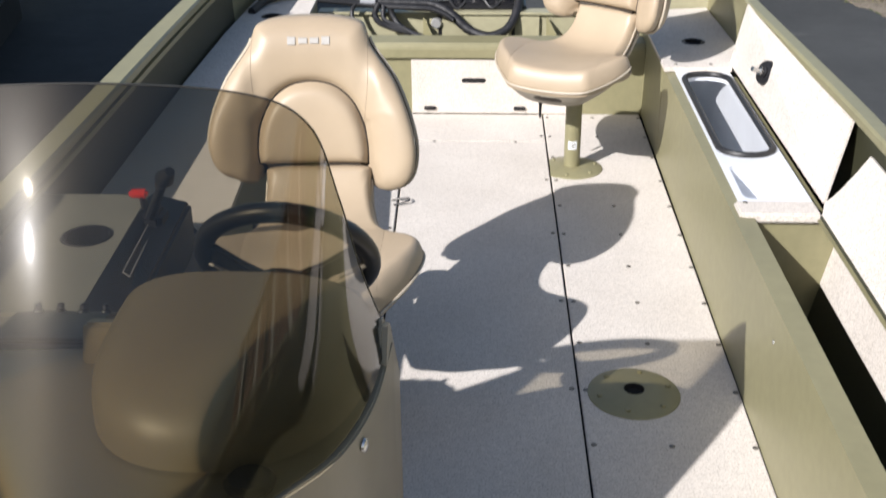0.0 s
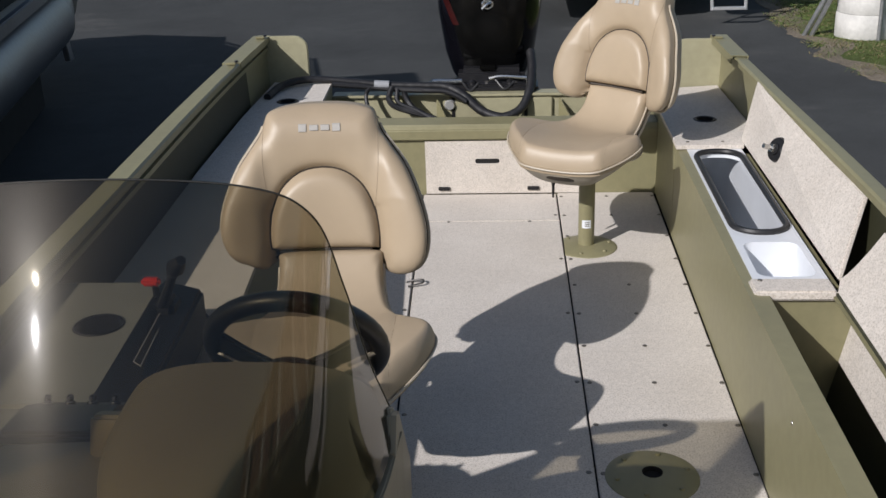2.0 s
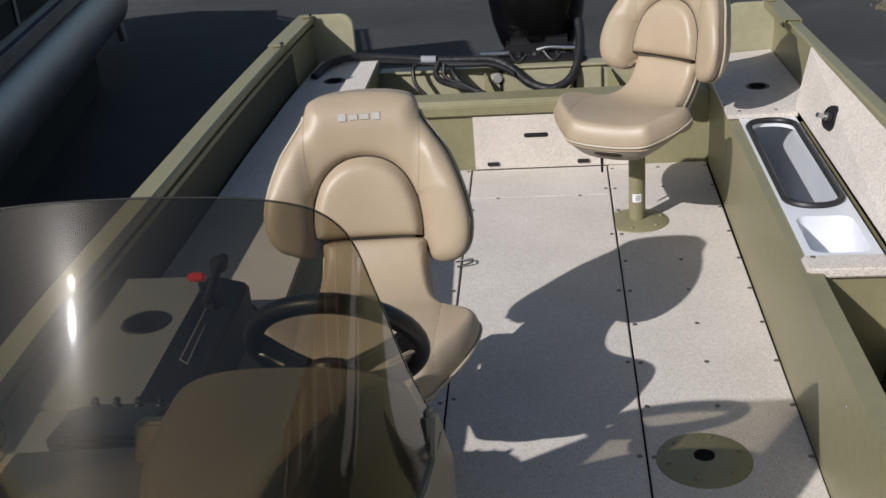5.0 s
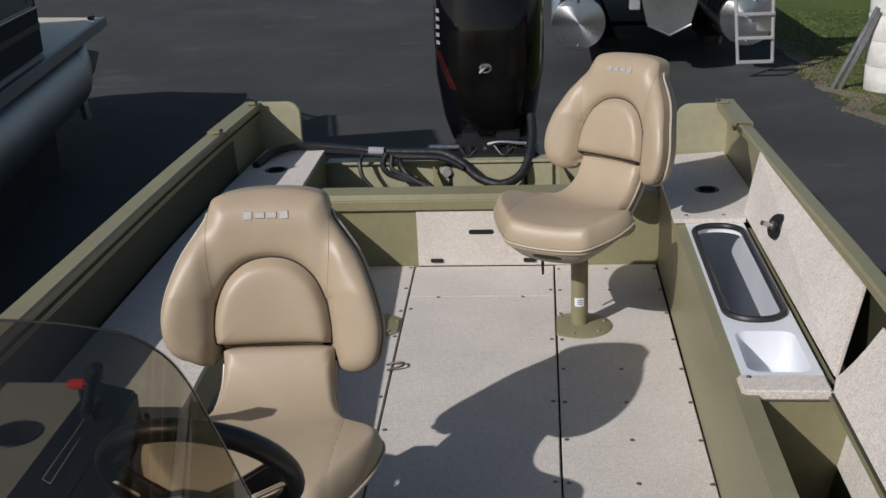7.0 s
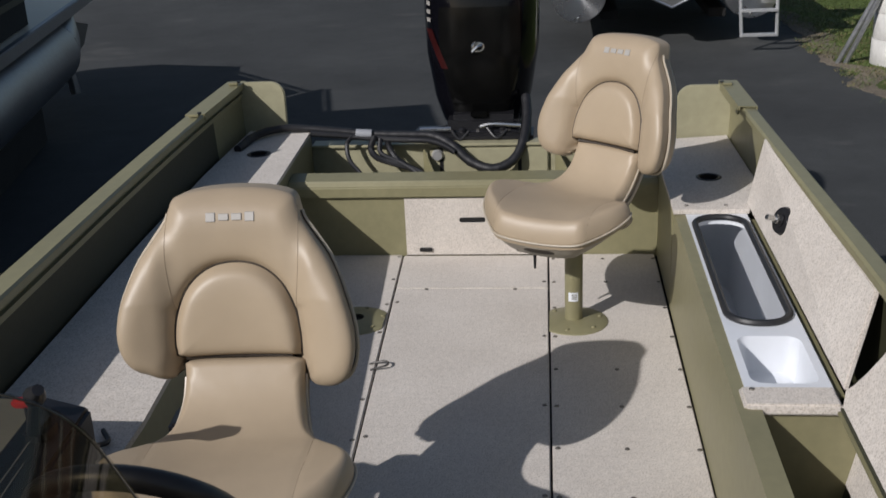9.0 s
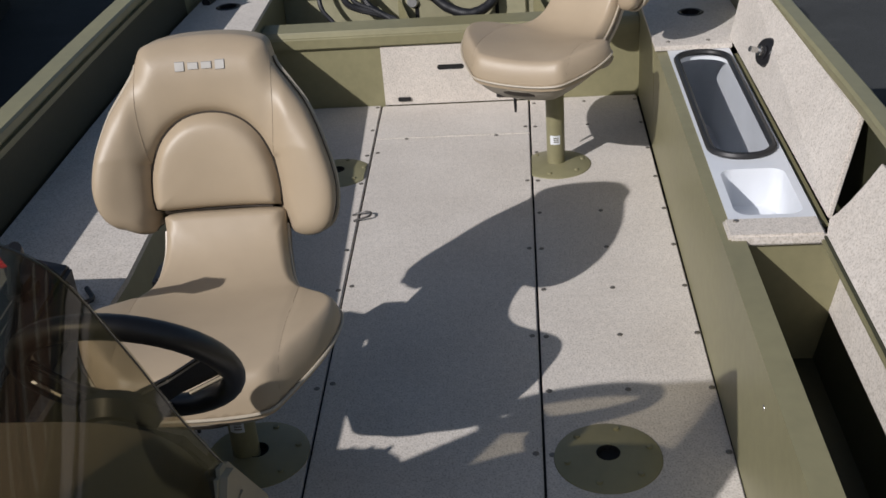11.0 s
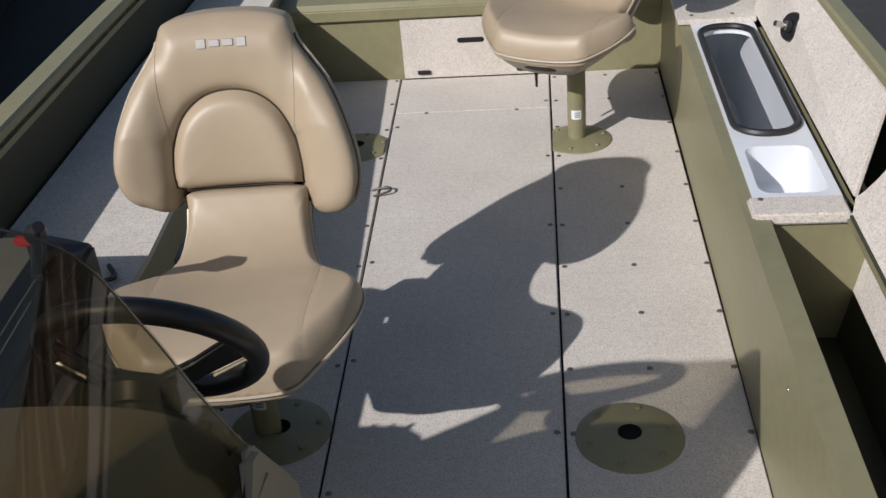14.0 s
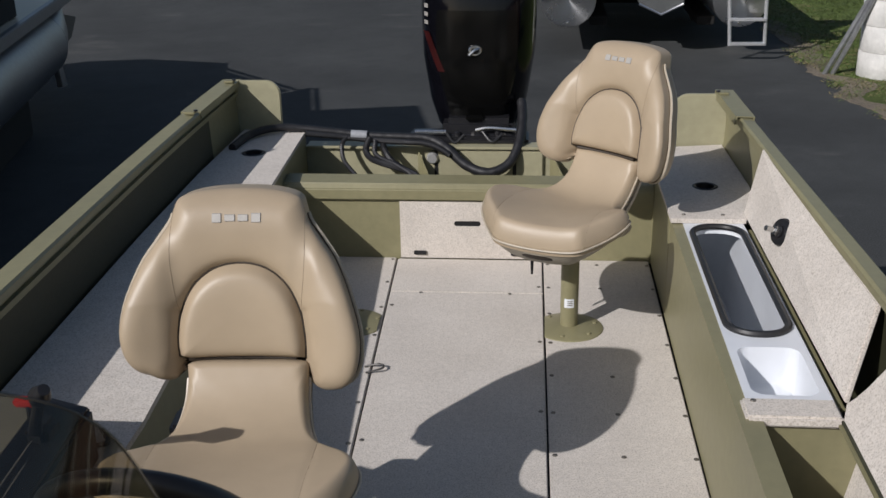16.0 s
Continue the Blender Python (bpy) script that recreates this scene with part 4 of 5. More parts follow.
part("grommet", lathe([(0, 0.0), (0.034, 0.0), (0.036, 0.006), (0.028, 0.014), (0, 0.012)], 20, m=Matrix.Translation((-0.522, -1.196, 0.628))), RUBBER, helm, "black rubber grommet")
wheel = part("steering_wheel", tube([(0.151 * math.cos(2 * math.pi * k / 40), 0.151 * math.sin(2 * math.pi * k / 40), 0) for k in range(40)], 0.0185, 20, closed=True), BLACK, helm, "black padded steering wheel")
wheel.matrix_basis = pose(-0.572, -0.605, 0.675, -57, 0, 0)
part("hub", lathe([(0, -0.095), (0.05, -0.09), (0.06, -0.066), (0.05, -0.05), (0, -0.045)], 24), BLACK, wheel)
for a in (-12, 192, 90):
    d = Vector((math.cos(radians(a)), math.sin(radians(a)), 0))
    t = Vector((-d.y, d.x, 0))
    lo, hi = Vector((0, 0, -0.075)), d * 0.148 + Vector((0, 0, -0.006))
    sp = part("spoke", slab([lo + t * 0.034, lo.lerp(hi, 0.55) + t * 0.024, hi + t * 0.032, hi - t * 0.032, lo.lerp(hi, 0.55) - t * 0.024, lo - t * 0.034], 0.012, 0.004), BLACK, wheel)
    if a != 90:
        e = t if t.y > 0 else -t
        part("spoke_trim", tube([lo.lerp(hi, 0.62) + e * 0.026 + Vector((0, 0, -0.004)), lo.lerp(hi, 0.95) + e * 0.03 + Vector((0, 0, -0.004))], 0.0038, 6), SCREW, sp, "bright metal trim")
part("column", tube([(0, 0, -0.085), (0, 0.01, -0.16)], 0.04, 12), BLACK, wheel)

# switch panel between the side box and the dash, with a row of toggles
switches = part("switch_panel", slab([(-1.06, -0.80, 0.40), (-1.06, -0.60, 0.40), (-1.06, -0.60, 0.555), (-1.06, -0.70, 0.605), (-1.06, -0.80, 0.61)], 0.185, 0.008, axis=(1, 0, 0)), BLACK, helm, "black switch panel")
for k in range(4):
    part("toggle", lathe([(0.010, 0.0), (0.010, 0.006), (0.006, 0.008), (0.007, 0.015), (0.004, 0.019), (0, 0.020)], 14, m=pose(-1.03 + 0.042 * k, -0.655, 0.581, -25, 0, 0)), BLACK, switches, "black toggle switch")

# side box with cup holder and throttle
side_box = thing("helm_side_box", "tan side console with a cup holder and black throttle", "console")
cup = [(-1.098 + 0.055 * math.cos(2 * math.pi * k / 24), -0.221 + 0.055 * math.sin(2 * math.pi * k / 24)) for k in range(24)]
part("top", cut_deck([(-1.275, -0.566), (-0.996, -0.566), (-1.029, 0.015), (-1.30, 0.015)], [cup], 0.530, 0.014), SIDEBOX, side_box)
part("cup_holder", lathe([(0.057, 0.531), (0.054, 0.534), (0.050, 0.532), (0.047, 0.455), (0, 0.455)], 24, m=Matrix.Translation((-1.098, -0.221, 0))), BLACK, side_box, "black cup holder")
part("rear_face", block(-1.29, -1.01, -0.002, 0.014, 0.376, 0.515), SIDEBOX, side_box)
part("throttle_mount", slab([(-0.995, -0.566, 0.540), (-0.912, -0.566, 0.484), (-0.928, 0.02, 0.512), (-1.027, 0.02, 0.537)], 0.125, 0.008, axis=(0, 0, -1)), BLACK, side_box, "black throttle mount")
part("slot_line", tube([(-0.968, -0.380, 0.524), (-0.9545, -0.380, 0.514), (-0.9775, -0.1056, 0.513), (-0.9885, -0.1056, 0.521)], 0.0014, 5, closed=True), SILVER, side_box, "thin white outline")
thr = part("throttle", block(-1.005, -0.955, -0.14, -0.065, 0.44, 0.545, 0.012), BLACK, side_box, "black throttle control")
part("lever", tube([(-0.985, -0.12, 0.53), (-0.945, -0.18, 0.60), (-0.90, -0.24, 0.68)], [0.014, 0.011, 0.010], 10, steps=0), BLACK, thr)
part("grip", tube([(-0.918, -0.222, 0.655), (-0.90, -0.242, 0.678), (-0.880, -0.262, 0.702)], [0.012, 0.021, 0.011], 10), BLACK, thr)
part("stop_button", block(-1.041, -0.997, -0.089, -0.067, 0.563, 0.583, 0.006), RED, thr, "red stop switch")
part("switch_stalk", tube([(-1.01, -0.078, 0.535), (-1.012, -0.076, 0.565)], 0.008, 8), BLACK, thr)
part("lanyard", tube([(-0.97, 0.0, 0.49), (-0.965, 0.02, 0.44), (-0.96, 0.05, 0.40), (-0.94, 0.09, 0.385), (-0.97, 0.14, 0.384)], 0.006, 6, steps=5), RUBBER, side_box)

# ---- outboard motor ----
motor = thing("outboard_motor", "glossy black outboard motor on the transom", "outboard motor", pose(-0.30, 3.1, 0))
own = bmesh.new()
rings = []
for z, hw, y0, y1 in ((0.28, 0.15, -0.10, 0.22), (0.34, 0.19, -0.15, 0.30), (0.45, 0.225, -0.185, 0.36), (0.65, 0.258, -0.20, 0.42), (0.85, 0.265, -0.19, 0.45), (1.05, 0.26, -0.16, 0.46), (1.2, 0.225, -0.11, 0.44), (1.27, 0.18, -0.04, 0.38), (1.29, 0.1, 0.05, 0.28)):
    cy, hy = (y0 + y1) / 2, (y1 - y0) / 2
    rings.append([own.verts.new((hw * math.copysign(abs(math.cos(t)) ** 0.7, math.cos(t)), cy + hy * math.copysign(abs(math.sin(t)) ** 0.7, math.sin(t)), z)) for t in [2 * math.pi * k / 40 for k in range(40)]])
for a, b in zip(rings, rings[1:]):
    for k in range(40):
        own.faces.new((a[k], a[(k + 1) % 40], b[(k + 1) % 40], b[k]))
own.faces.new(rings[0][::-1])
own.faces.new(rings[-1])
part("cowl", own, GLOSS, motor)
part("leg", block(-0.09, 0.09, -0.08, 0.2, -0.75, 0.29, 0.03), GLOSS, motor)
part("anti_vent_plate", block(-0.13, 0.13, -0.12, 0.4, -0.42, -0.405, 0.004), GLOSS, motor)
part("bracket", block(-0.15, 0.15, -0.30, -0.05, -0.25, 0.30, 0.02), BLACK, motor)
for x in (-0.19, 0.155):
    part("clamp", block(x, x + 0.04, -0.36, -0.05, -0.15, 0.30, 0.012), BLACK, motor)
part("tilt_tube", tube([(-0.25, -0.22, 0.245), (0.22, -0.22, 0.245)], 0.018, 12), STEEL, motor, "bright steel tilt tube")
part("steering_arm", tube([(0.0, -0.28, 0.362), (0.06, -0.28, 0.372), (0.18, -0.28, 0.364)], 0.010, 8, steps=4), STEEL, motor, "steel steering arm")
part("steering_ram", tube([(-0.27, -0.28, 0.349), (-0.13, -0.28, 0.352)], 0.013, 10), STEEL, motor)
part("lower_pan", block(-0.175, 0.175, -0.17, 0.24, 0.25, 0.34, 0.03), BLACK, motor)
COWL = ((0.28, 0.15, -0.10, 0.22), (0.34, 0.19, -0.15, 0.30), (0.45, 0.225, -0.185, 0.36), (0.65, 0.258, -0.20, 0.42), (0.85, 0.265, -0.19, 0.45), (1.05, 0.26, -0.16, 0.46), (1.2, 0.225, -0.11, 0.44))


def cowl_point(x, z, off):
    """A point on the front or front left of the cowl, off metres outside it."""
    for a, b in zip(COWL, COWL[1:]):
        if a[0] <= z <= b[0]:
            t = (z - a[0]) / (b[0] - a[0])
            hw, y0, y1 = (p + (q - p) * t for p, q in zip(a[1:], b[1:]))
    u = min(0.9999, abs(x) / hw) ** (1 / 0.7)
    v = math.sqrt(1 - u * u) ** 0.7
    return Vector((x * (1 + off / hw), (y0 + y1) / 2 - (y1 - y0) / 2 * v - off, z))


def cowl_patch(rows, off):
    own = bmesh.new()
    g = [[own.verts.new(cowl_point(x, z, off)) for x, z in row] for row in rows]
    for a, b in zip(g, g[1:]):
        for k in range(len(a) - 1):
            own.faces.new((a[k], a[k + 1], b[k + 1], b[k]))
    return own


def taper(z):
    return 0.115 + 0.06 * min(1.0, (z - 0.40) / 0.25) - 0.5 * max(0.0, z - 0.84) ** 1.2


part("front_panel", cowl_patch([[(taper(z) * q / 8, z) for q in range(-8, 9)] for z in [0.40 + 0.47 * k / 14 for k in range(15)]], 0.006), GLOSS2, motor, "dark front panel of the cowl")
bm = tube([(0.019 * math.cos(t), 0.014 * math.sin(t), 0.002) for t in [2 * math.pi * k / 20 for k in range(20)]], 0.0055, 6, closed=True)
tube([(-0.022, -0.014, 0.003), (-0.004, 0.002, 0.006), (0.012, 0.006, 0.004)], 0.006, 6, steps=3, bm=bm)
bm.transform(Matrix.Translation((-0.005, -0.206, 0.70)) @ pose(0, 0, 0, 90, 0, 20) @ Matrix.Scale(1.3, 4))
part("emblem", bm, STEEL, motor, "small chrome emblem")
for k in range(5):
    z = 0.80 + 0.036 * k
    part("mark_bar", cowl_patch([[(-0.232 + 0.006 * q, z + 0.009 * r) for q in range(4)] for r in range(3)], 0.005), SILVER, motor, "pale bar of unreadable lettering")
part("red_stripe", cowl_patch([[(-0.238 + 0.006 * q + 0.07 * (1 - r / 10), 0.60 + 0.17 * r / 10) for q in range(6)] for r in range(11)], 0.006), DARKRED, motor, "dark red stripe on the cowl")
part("swivel_head", block(-0.15, 0.17, -0.24, -0.10, 0.30, 0.40, 0.025), BLACK, motor, "black swivel head under the cowl")
part("cowl_latch", block(-0.045, 0.035, -0.232, -0.19, 0.385, 0.415, 0.008), GLOSS2, motor, "black cowl latch")
part("ram_cylinder", tube([(-0.20, -0.255, 0.318), (0.16, -0.255, 0.318)], 0.024, 14), BLACK, motor, "black steering cylinder")
for x in (-0.165, -0.02, 0.12):
    part("cylinder_band", tube([(x, -0.255, 0.318), (x + 0.014, -0.255, 0.318)], 0.027, 14), GUNMETAL, motor)
for x0, x1, h in ((-0.13, -0.05, 0.352), (0.03, 0.12, 0.358)):
    part("fuel_line", tube([(x0, -0.29, h), ((x0 + x1) / 2, -0.315, h - 0.04), (x1, -0.29, h - 0.01)], 0.007, 8, steps=6), RUBBER, motor)
part("drip_tray", block(-0.30, 0.235, -0.31, -0.14, 0.298, 0.335, 0.012), BLACK, motor, "black bracket over the transom")
for x in (-0.22, -0.08, 0.10, 0.19):
    part("bracket_bolt", lathe([(0.016, 0), (0.016, 0.018), (0.008, 0.024), (0, 0.024)], 8, m=Matrix.Translation((x, -0.27, 0.33))), STEEL if x in (-0.22, 0.19) else BLACK, motor)

# ---- rigging hoses ----
rig = thing("rigging_hose", "thick black corrugated rigging hose looping to the motor", "hose")
main = [(-1.29, 2.42, 0.385), (-1.25, 2.60, 0.398), (-1.14, 2.70, 0.400), (-0.932, 2.73, 0.376), (-0.82, 2.735, 0.362), (-0.707, 2.735, 0.355), (-0.60, 2.735, 0.352), (-0.504, 2.735, 0.345), (-0.424, 2.715, 0.311), (-0.335, 2.685, 0.240), (-0.235, 2.665, 0.213), (-0.147, 2.70, 0.246), (-0.104, 2.78, 0.325), (-0.094, 2.88, 0.403), (-0.10, 2.96, 0.46)]
path = smooth_path(main, 40)


def loom(r0, k, n):
    """Corrugated radius that swells where the bundle leaves the transom."""
    return (r0 + 0.004 * min(1.0, max(0.0, (k / n - 0.45) / 0.1))) * (1 + 0.022 * math.sin(k * 2.1) + 0.03 * math.sin(k * 0.31) * math.sin(k * 0.083))


part("hose", tube(path, [loom(0.0175, k, len(path)) for k in range(len(path))], 12), HOSE, rig)
part("sleeve", tube([(-0.84, 2.722, 0.364), (-0.77, 2.722, 0.360)], 0.0215, 12), SLEEVE, rig, "pale wrapped sleeve")
part("hose", tube([p + Vector((0.0, -0.035 + 0.012 * math.sin(k * 0.03), -0.012)) for k, p in enumerate(path[100:330])], [0.013 * (1 + 0.03 * math.sin(k * 2.1)) for k in range(230)], 10), HOSE, rig)
CABLES = (([(-0.756, 2.70, 0.355), (-0.768, 2.66, 0.315), (-0.745, 2.62, 0.290), (-0.692, 2.60, 0.272), (-0.576, 2.55, 0.252), (-0.516, 2.50, 0.225), (-0.50, 2.47, 0.12)], 0.014),
          ([(-0.73, 2.69, 0.345), (-0.72, 2.64, 0.295), (-0.62, 2.57, 0.268), (-0.545, 2.52, 0.225), (-0.53, 2.50, 0.10)], 0.011),
          ([(-0.855, 2.71, 0.36), (-0.878, 2.69, 0.325), (-0.862, 2.64, 0.268), (-0.80, 2.56, 0.225), (-0.768, 2.50, 0.18), (-0.76, 2.46, 0.03)], 0.010),
          ([(-0.70, 2.71, 0.34), (-0.69, 2.68, 0.31), (-0.653, 2.63, 0.272), (-0.60, 2.58, 0.255)], 0.014))
for pts, r in CABLES:
    cable = thing("cable", "thin black control cable hanging in the splash well", "cable", group="splash well cables")
    run = smooth_path(pts, 24)
    part("cable_run", tube(run, [r * (1 + 0.07 * math.sin(k * 2.1)) for k in range(len(run))], 8), HOSE, cable)
SPUN = surface("spun_aluminium", (0.70, 0.71, 0.73), 0.05, 60, 3, 0.1, 0.28, 1.0, 0.03)
sn = SPUN.node_tree.nodes["Principled BSDF"]
sn.inputs["Anisotropic"].default_value, sn.inputs["Anisotropic Rotation"].default_value = 0.85, 0.25
tg = SPUN.node_tree.nodes.new("ShaderNodeTangent")
tg.direction_type, tg.axis = "RADIAL", "Y"
SPUN.node_tree.links.new(tg.outputs[0], sn.inputs["Tangent"])
BRIGHT = surface("bright_aluminium", (0.60, 0.61, 0.62), 0.05, 40, 3, 0.2, 0.38, 0.6, 0.03)
MAROON_CARPET = surface("maroon_carpet", (0.09, 0.035, 0.03), 0.3, 80, 4, 0.2, 0.95)
DULL = surface("dull_aluminium", (0.27, 0.285, 0.315), 0.08, 30, 2, 0.2, 0.42, 1.0, 0.05)
PODGREY = surface("grey_mount_paint", (0.10, 0.105, 0.105), 0.08, 30, 4, 0.25, 0.55, 0.2)
GREYMETAL = surface("grey_metal", (0.32, 0.335, 0.34), 0.06, 30, 4, 0.2, 0.5, 0.3)
GALV = surface("galvanised_steel", (0.36, 0.37, 0.38), 0.15, 30, 6, 0.25, 0.45, 0.8)
RUST = surface("rusty_steel", (0.06, 0.03, 0.022), 0.4, 30, 6, 0.4, 0.85)
DIRT = surface("pale_dirt", (0.20, 0.17, 0.13), 0.4, 45, 2.5, 0.4, 0.95, 0, 0.6, 0.2, 80, 0.01)
BLADES = surface("grass_blades", (0.118, 0.165, 0.042), 0.35, 9, 0.8, 0.3, 0.6, 0, 0.0)
CREAM = surface("cream_gelcoat", (0.62, 0.56, 0.44), 0.04, 20, 3, 0.1, 0.4)

# ---- yard: grass, pontoon boats, concrete post ----
GRASS = surface("grass_soil", (0.092, 0.122, 0.032), 0.4, 60, 0.9, 0.4, 0.95, 0, 0.6, 0.2, 90, 0.02)
EDGE = [(5.6, 1.5), (3.95, 3.6), (3.36, 5.85), (2.90, 8.65), (2.86, 10.4), (2.95, 12.0), (2.6, 14.5), (2.2, 18.0)]


def lawn_edge(y):
    for (x0, y0), (x1, y1) in zip(EDGE, EDGE[1:]):
        if y <= y1:
            t = max(0.0, (y - y0) / (y1 - y0))
            x = x0 + (x1 - x0) * t
            break
    else:
        x = 2.2
    return x + 0.10 * noise.noise((0, y * 1.6, 3.1)) + 0.05 * noise.noise((0, y * 6, 7.7)) + 0.03 * noise.noise((0, y * 17, 1.7))


rim_line = [(lawn_edge(1.5 + 0.12 * k), 1.5 + 0.12 * k) for k in range(200)]
bm = slab([(x, y, -0.83) for x, y in rim_line] + [(70, 60, -0.83), (70, 1.5, -0.83)], 0.034)
tagged(link_mesh("lawn", bm, GRASS, smooth=False), "green lawn with bare patches beside the asphalt", "lawn", kind="structure")
def ragged(y):
    return 0.14 * noise.noise((5, y * 1.6, 0)) + 0.05 * noise.noise((2, y * 4.0, 0)) + 0.015 * noise.noise((1, y * 9.0, 0))


fine = [(lawn_edge(1.5 + 0.04 * k), 1.5 + 0.04 * k) for k in range(600)]
bm = slab([(x - 0.05 + ragged(y), y, -0.808) for x, y in fine] + [(x + 0.22 + 0.22 * noise.noise((8, y * 1.5, 0)) + ragged(y + 40), y, -0.808) for x, y in fine[::-1]], 0.0135)
tagged(link_mesh("verge", bm, DIRT, smooth=False), "strip of pale dirt and gravel along the asphalt", "dirt verge", kind="structure")
STRAW = surface("dry_grass_blades", (0.23, 0.195, 0.095), 0.3, 9, 1.0, 0.3, 0.7, 0, 0.0)
rng = random.Random(5)
tufts = {True: ([], []), False: ([], [])}
for k in range(26000):
    y = rng.uniform(3.0, 15.5)
    x = lawn_edge(y) - 0.10 + rng.random() ** 1.5 * 4.4
    near = x - lawn_edge(y)
    patch = noise.noise((x * 1.1, y * 1.1, 0)) + 0.5 * noise.noise((x * 3.1, y * 3.1, 4))
    if near < 0.7 and rng.random() > near / 0.7 + 0.25 + patch * 0.8:
        continue
    if math.hypot(x - 3.55, y - 9.5) < 0.3:
        continue
    verts, faces = tufts[rng.random() < 0.55 - near * 0.5 - patch * 0.5]
    for q in range(5):
        a, h, w = rng.uniform(0, 6.283), rng.uniform(0.008, 0.026), rng.uniform(0.003, 0.007)
        px, py = x + rng.uniform(-0.06, 0.06), y + rng.uniform(-0.06, 0.06)
        dx, dy, l = math.cos(a), math.sin(a), rng.uniform(1.0, 2.6) * h
        n = len(verts)
        verts += [(px - dy * w, py + dx * w, -0.797), (px + dy * w, py - dx * w, -0.797), (px + dx * l, py + dy * l, -0.797 + h)]
        faces.append((n, n + 1, n + 2))
for dry, nm, mat, label in ((False, "grass", BLADES, "short green grass blades"), (True, "dry_grass", STRAW, "dry straw-coloured grass by the asphalt")):
    me = bpy.data.meshes.new(nm)
    me.from_pydata(tufts[dry][0], [], tufts[dry][1])
    me.materials.append(mat)
    tagged(new(nm, me), label, "grass", kind="stuff")

# pontoon boat by the lawn
pont = thing("pontoon_boat", "pontoon boat with black panels, maroon deck and round aluminium tubes", "pontoon boat", pose(0, 10.5, 0))
for x in (0.3, 2.17):
    tb = part("tube", lathe([(0, 0), (0.285, 0.0), (0.300, 0.006), (0.305, 0.02), (0.305, 7), (0, 7)], 48, m=pose(x, 0, -0.17, -90, 0, 0)), SPUN, pont, "aluminium pontoon tube")
    part("drain_plug", lathe([(0, 0.012), (0.016, 0.012), (0.02, 0.0)], 12, m=pose(x, -0.002, -0.43, 90, 0, 0)), STEEL, tb)
    part("lifting_eye", block(x - 0.018, x + 0.018, -0.02, 0.0, 0.055, 0.10, 0.004), STEEL, tb)
part("deck_edge", block(-0.06, 2.56, -0.17, -0.12, 0.16, 0.245, 0.008), BRIGHT, pont, "aluminium deck edge")
part("deck", block(-0.05, 2.55, -0.12, 7, 0.19, 0.25, 0.004), MAROON_CARPET, pont)
for x in (0.6, 1.0, 1.6, 2.0):
    part("cross_member", block(x - 0.02, x + 0.02, 0.0, 6.5, 0.12, 0.19), ALU, pont)
part("fence_panel", block(0.04, 0.86, 0.25, 0.28, 0.30, 1.0, 0.004), BLACK, pont, "black side panel")
part("fence_panel", block(0.90, 1.62, 0.25, 0.28, 0.30, 1.0, 0.004), BLACK, pont, "black gate panel")
part("fence_panel", block(1.66, 2.40, 0.25, 0.28, 0.30, 1.0, 0.004), BLACK, pont, "black side panel")
for x in (0.03, 0.88, 1.64, 2.41):
    part("rail_post", tube([(x, 0.26, 0.25), (x, 0.26, 1.05)], 0.016, 8), ALU, pont)
for z in (0.29, 1.03):
    part("rail", tube([(0.03, 0.26, z), (2.41, 0.26, z)], 0.014, 8), ALU, pont)
part("corner_rail", tube([(-0.10, -0.1, 0.22), (-0.14, 0.1, 0.6), (-0.16, 0.15, 0.9)], 0.022, 8, steps=4), ALU, pont)
pod2 = part("motor_pod", slab([(0.98, -0.12, 0.13), (1.63, -0.12, 0.13), (1.54, -0.12, -0.20), (1.305, -0.12, -0.325), (1.06, -0.12, -0.20)], 0.9, 0.01, axis=(0, 1, 0)), PODGREY, pont, "dark grey metal motor mount")
part("mount_flange", block(0.90, 1.72, -0.15, -0.11, 0.115, 0.14, 0.004), ALU, pod2)
part("mount_wing", block(0.86, 0.98, -0.10, 0.1, -0.03, 0.12, 0.01), GREYMETAL, pod2)
part("pod_lip", tube([(1.06, -0.125, -0.20), (1.305, -0.125, -0.315), (1.54, -0.125, -0.20)], 0.016, 8), ALU, pod2)
part("pod_clip", block(1.40, 1.60, -0.16, -0.10, 0.15, 0.22, 0.012), STEEL, pod2)
lad = part("boarding_ladder", tube([(1.96, 0.10, 0.30), (1.96, 0.06, 0.50), (1.96, -0.10, 0.58), (1.95, -0.25, 0.48), (1.98, -0.30, 0.1), (2.03, -0.32, -0.62)], 0.02, 8, steps=3), BRIGHT, pont, "aluminium boarding ladder")
part("ladder_rail", tube([(2.37, 0.10, 0.30), (2.37, 0.06, 0.50), (2.37, -0.10, 0.58), (2.38, -0.25, 0.48), (2.38, -0.30, 0.1), (2.40, -0.32, -0.62)], 0.02, 8, steps=3), BRIGHT, lad)
for z in (-0.60, -0.34, -0.08, 0.2):
    part("rung", block(2.0 + 0.03 * (0.2 - z), 2.40, -0.36, -0.29, z - 0.015, z + 0.015, 0.004), BRIGHT, lad)
trailer = thing("boat_trailer", "dark boat trailer under the pontoon boat", "trailer")
part("bunk", block(0.55, 0.75, 10.8, 17, -0.5, -0.4, 0.01), DARK, trailer)
part("bunk", block(1.75, 1.95, 10.8, 17, -0.5, -0.4, 0.01), DARK, trailer)
for x in (0.45, 1.95):
    part("wheel", lathe([(0, 0.0), (0.2, 0.0), (0.26, 0.03), (0.26, 0.15), (0.2, 0.18), (0, 0.18)], 28, m=pose(x, 13.0, -0.54, 0, 90, 0)), RUBBER, trailer)
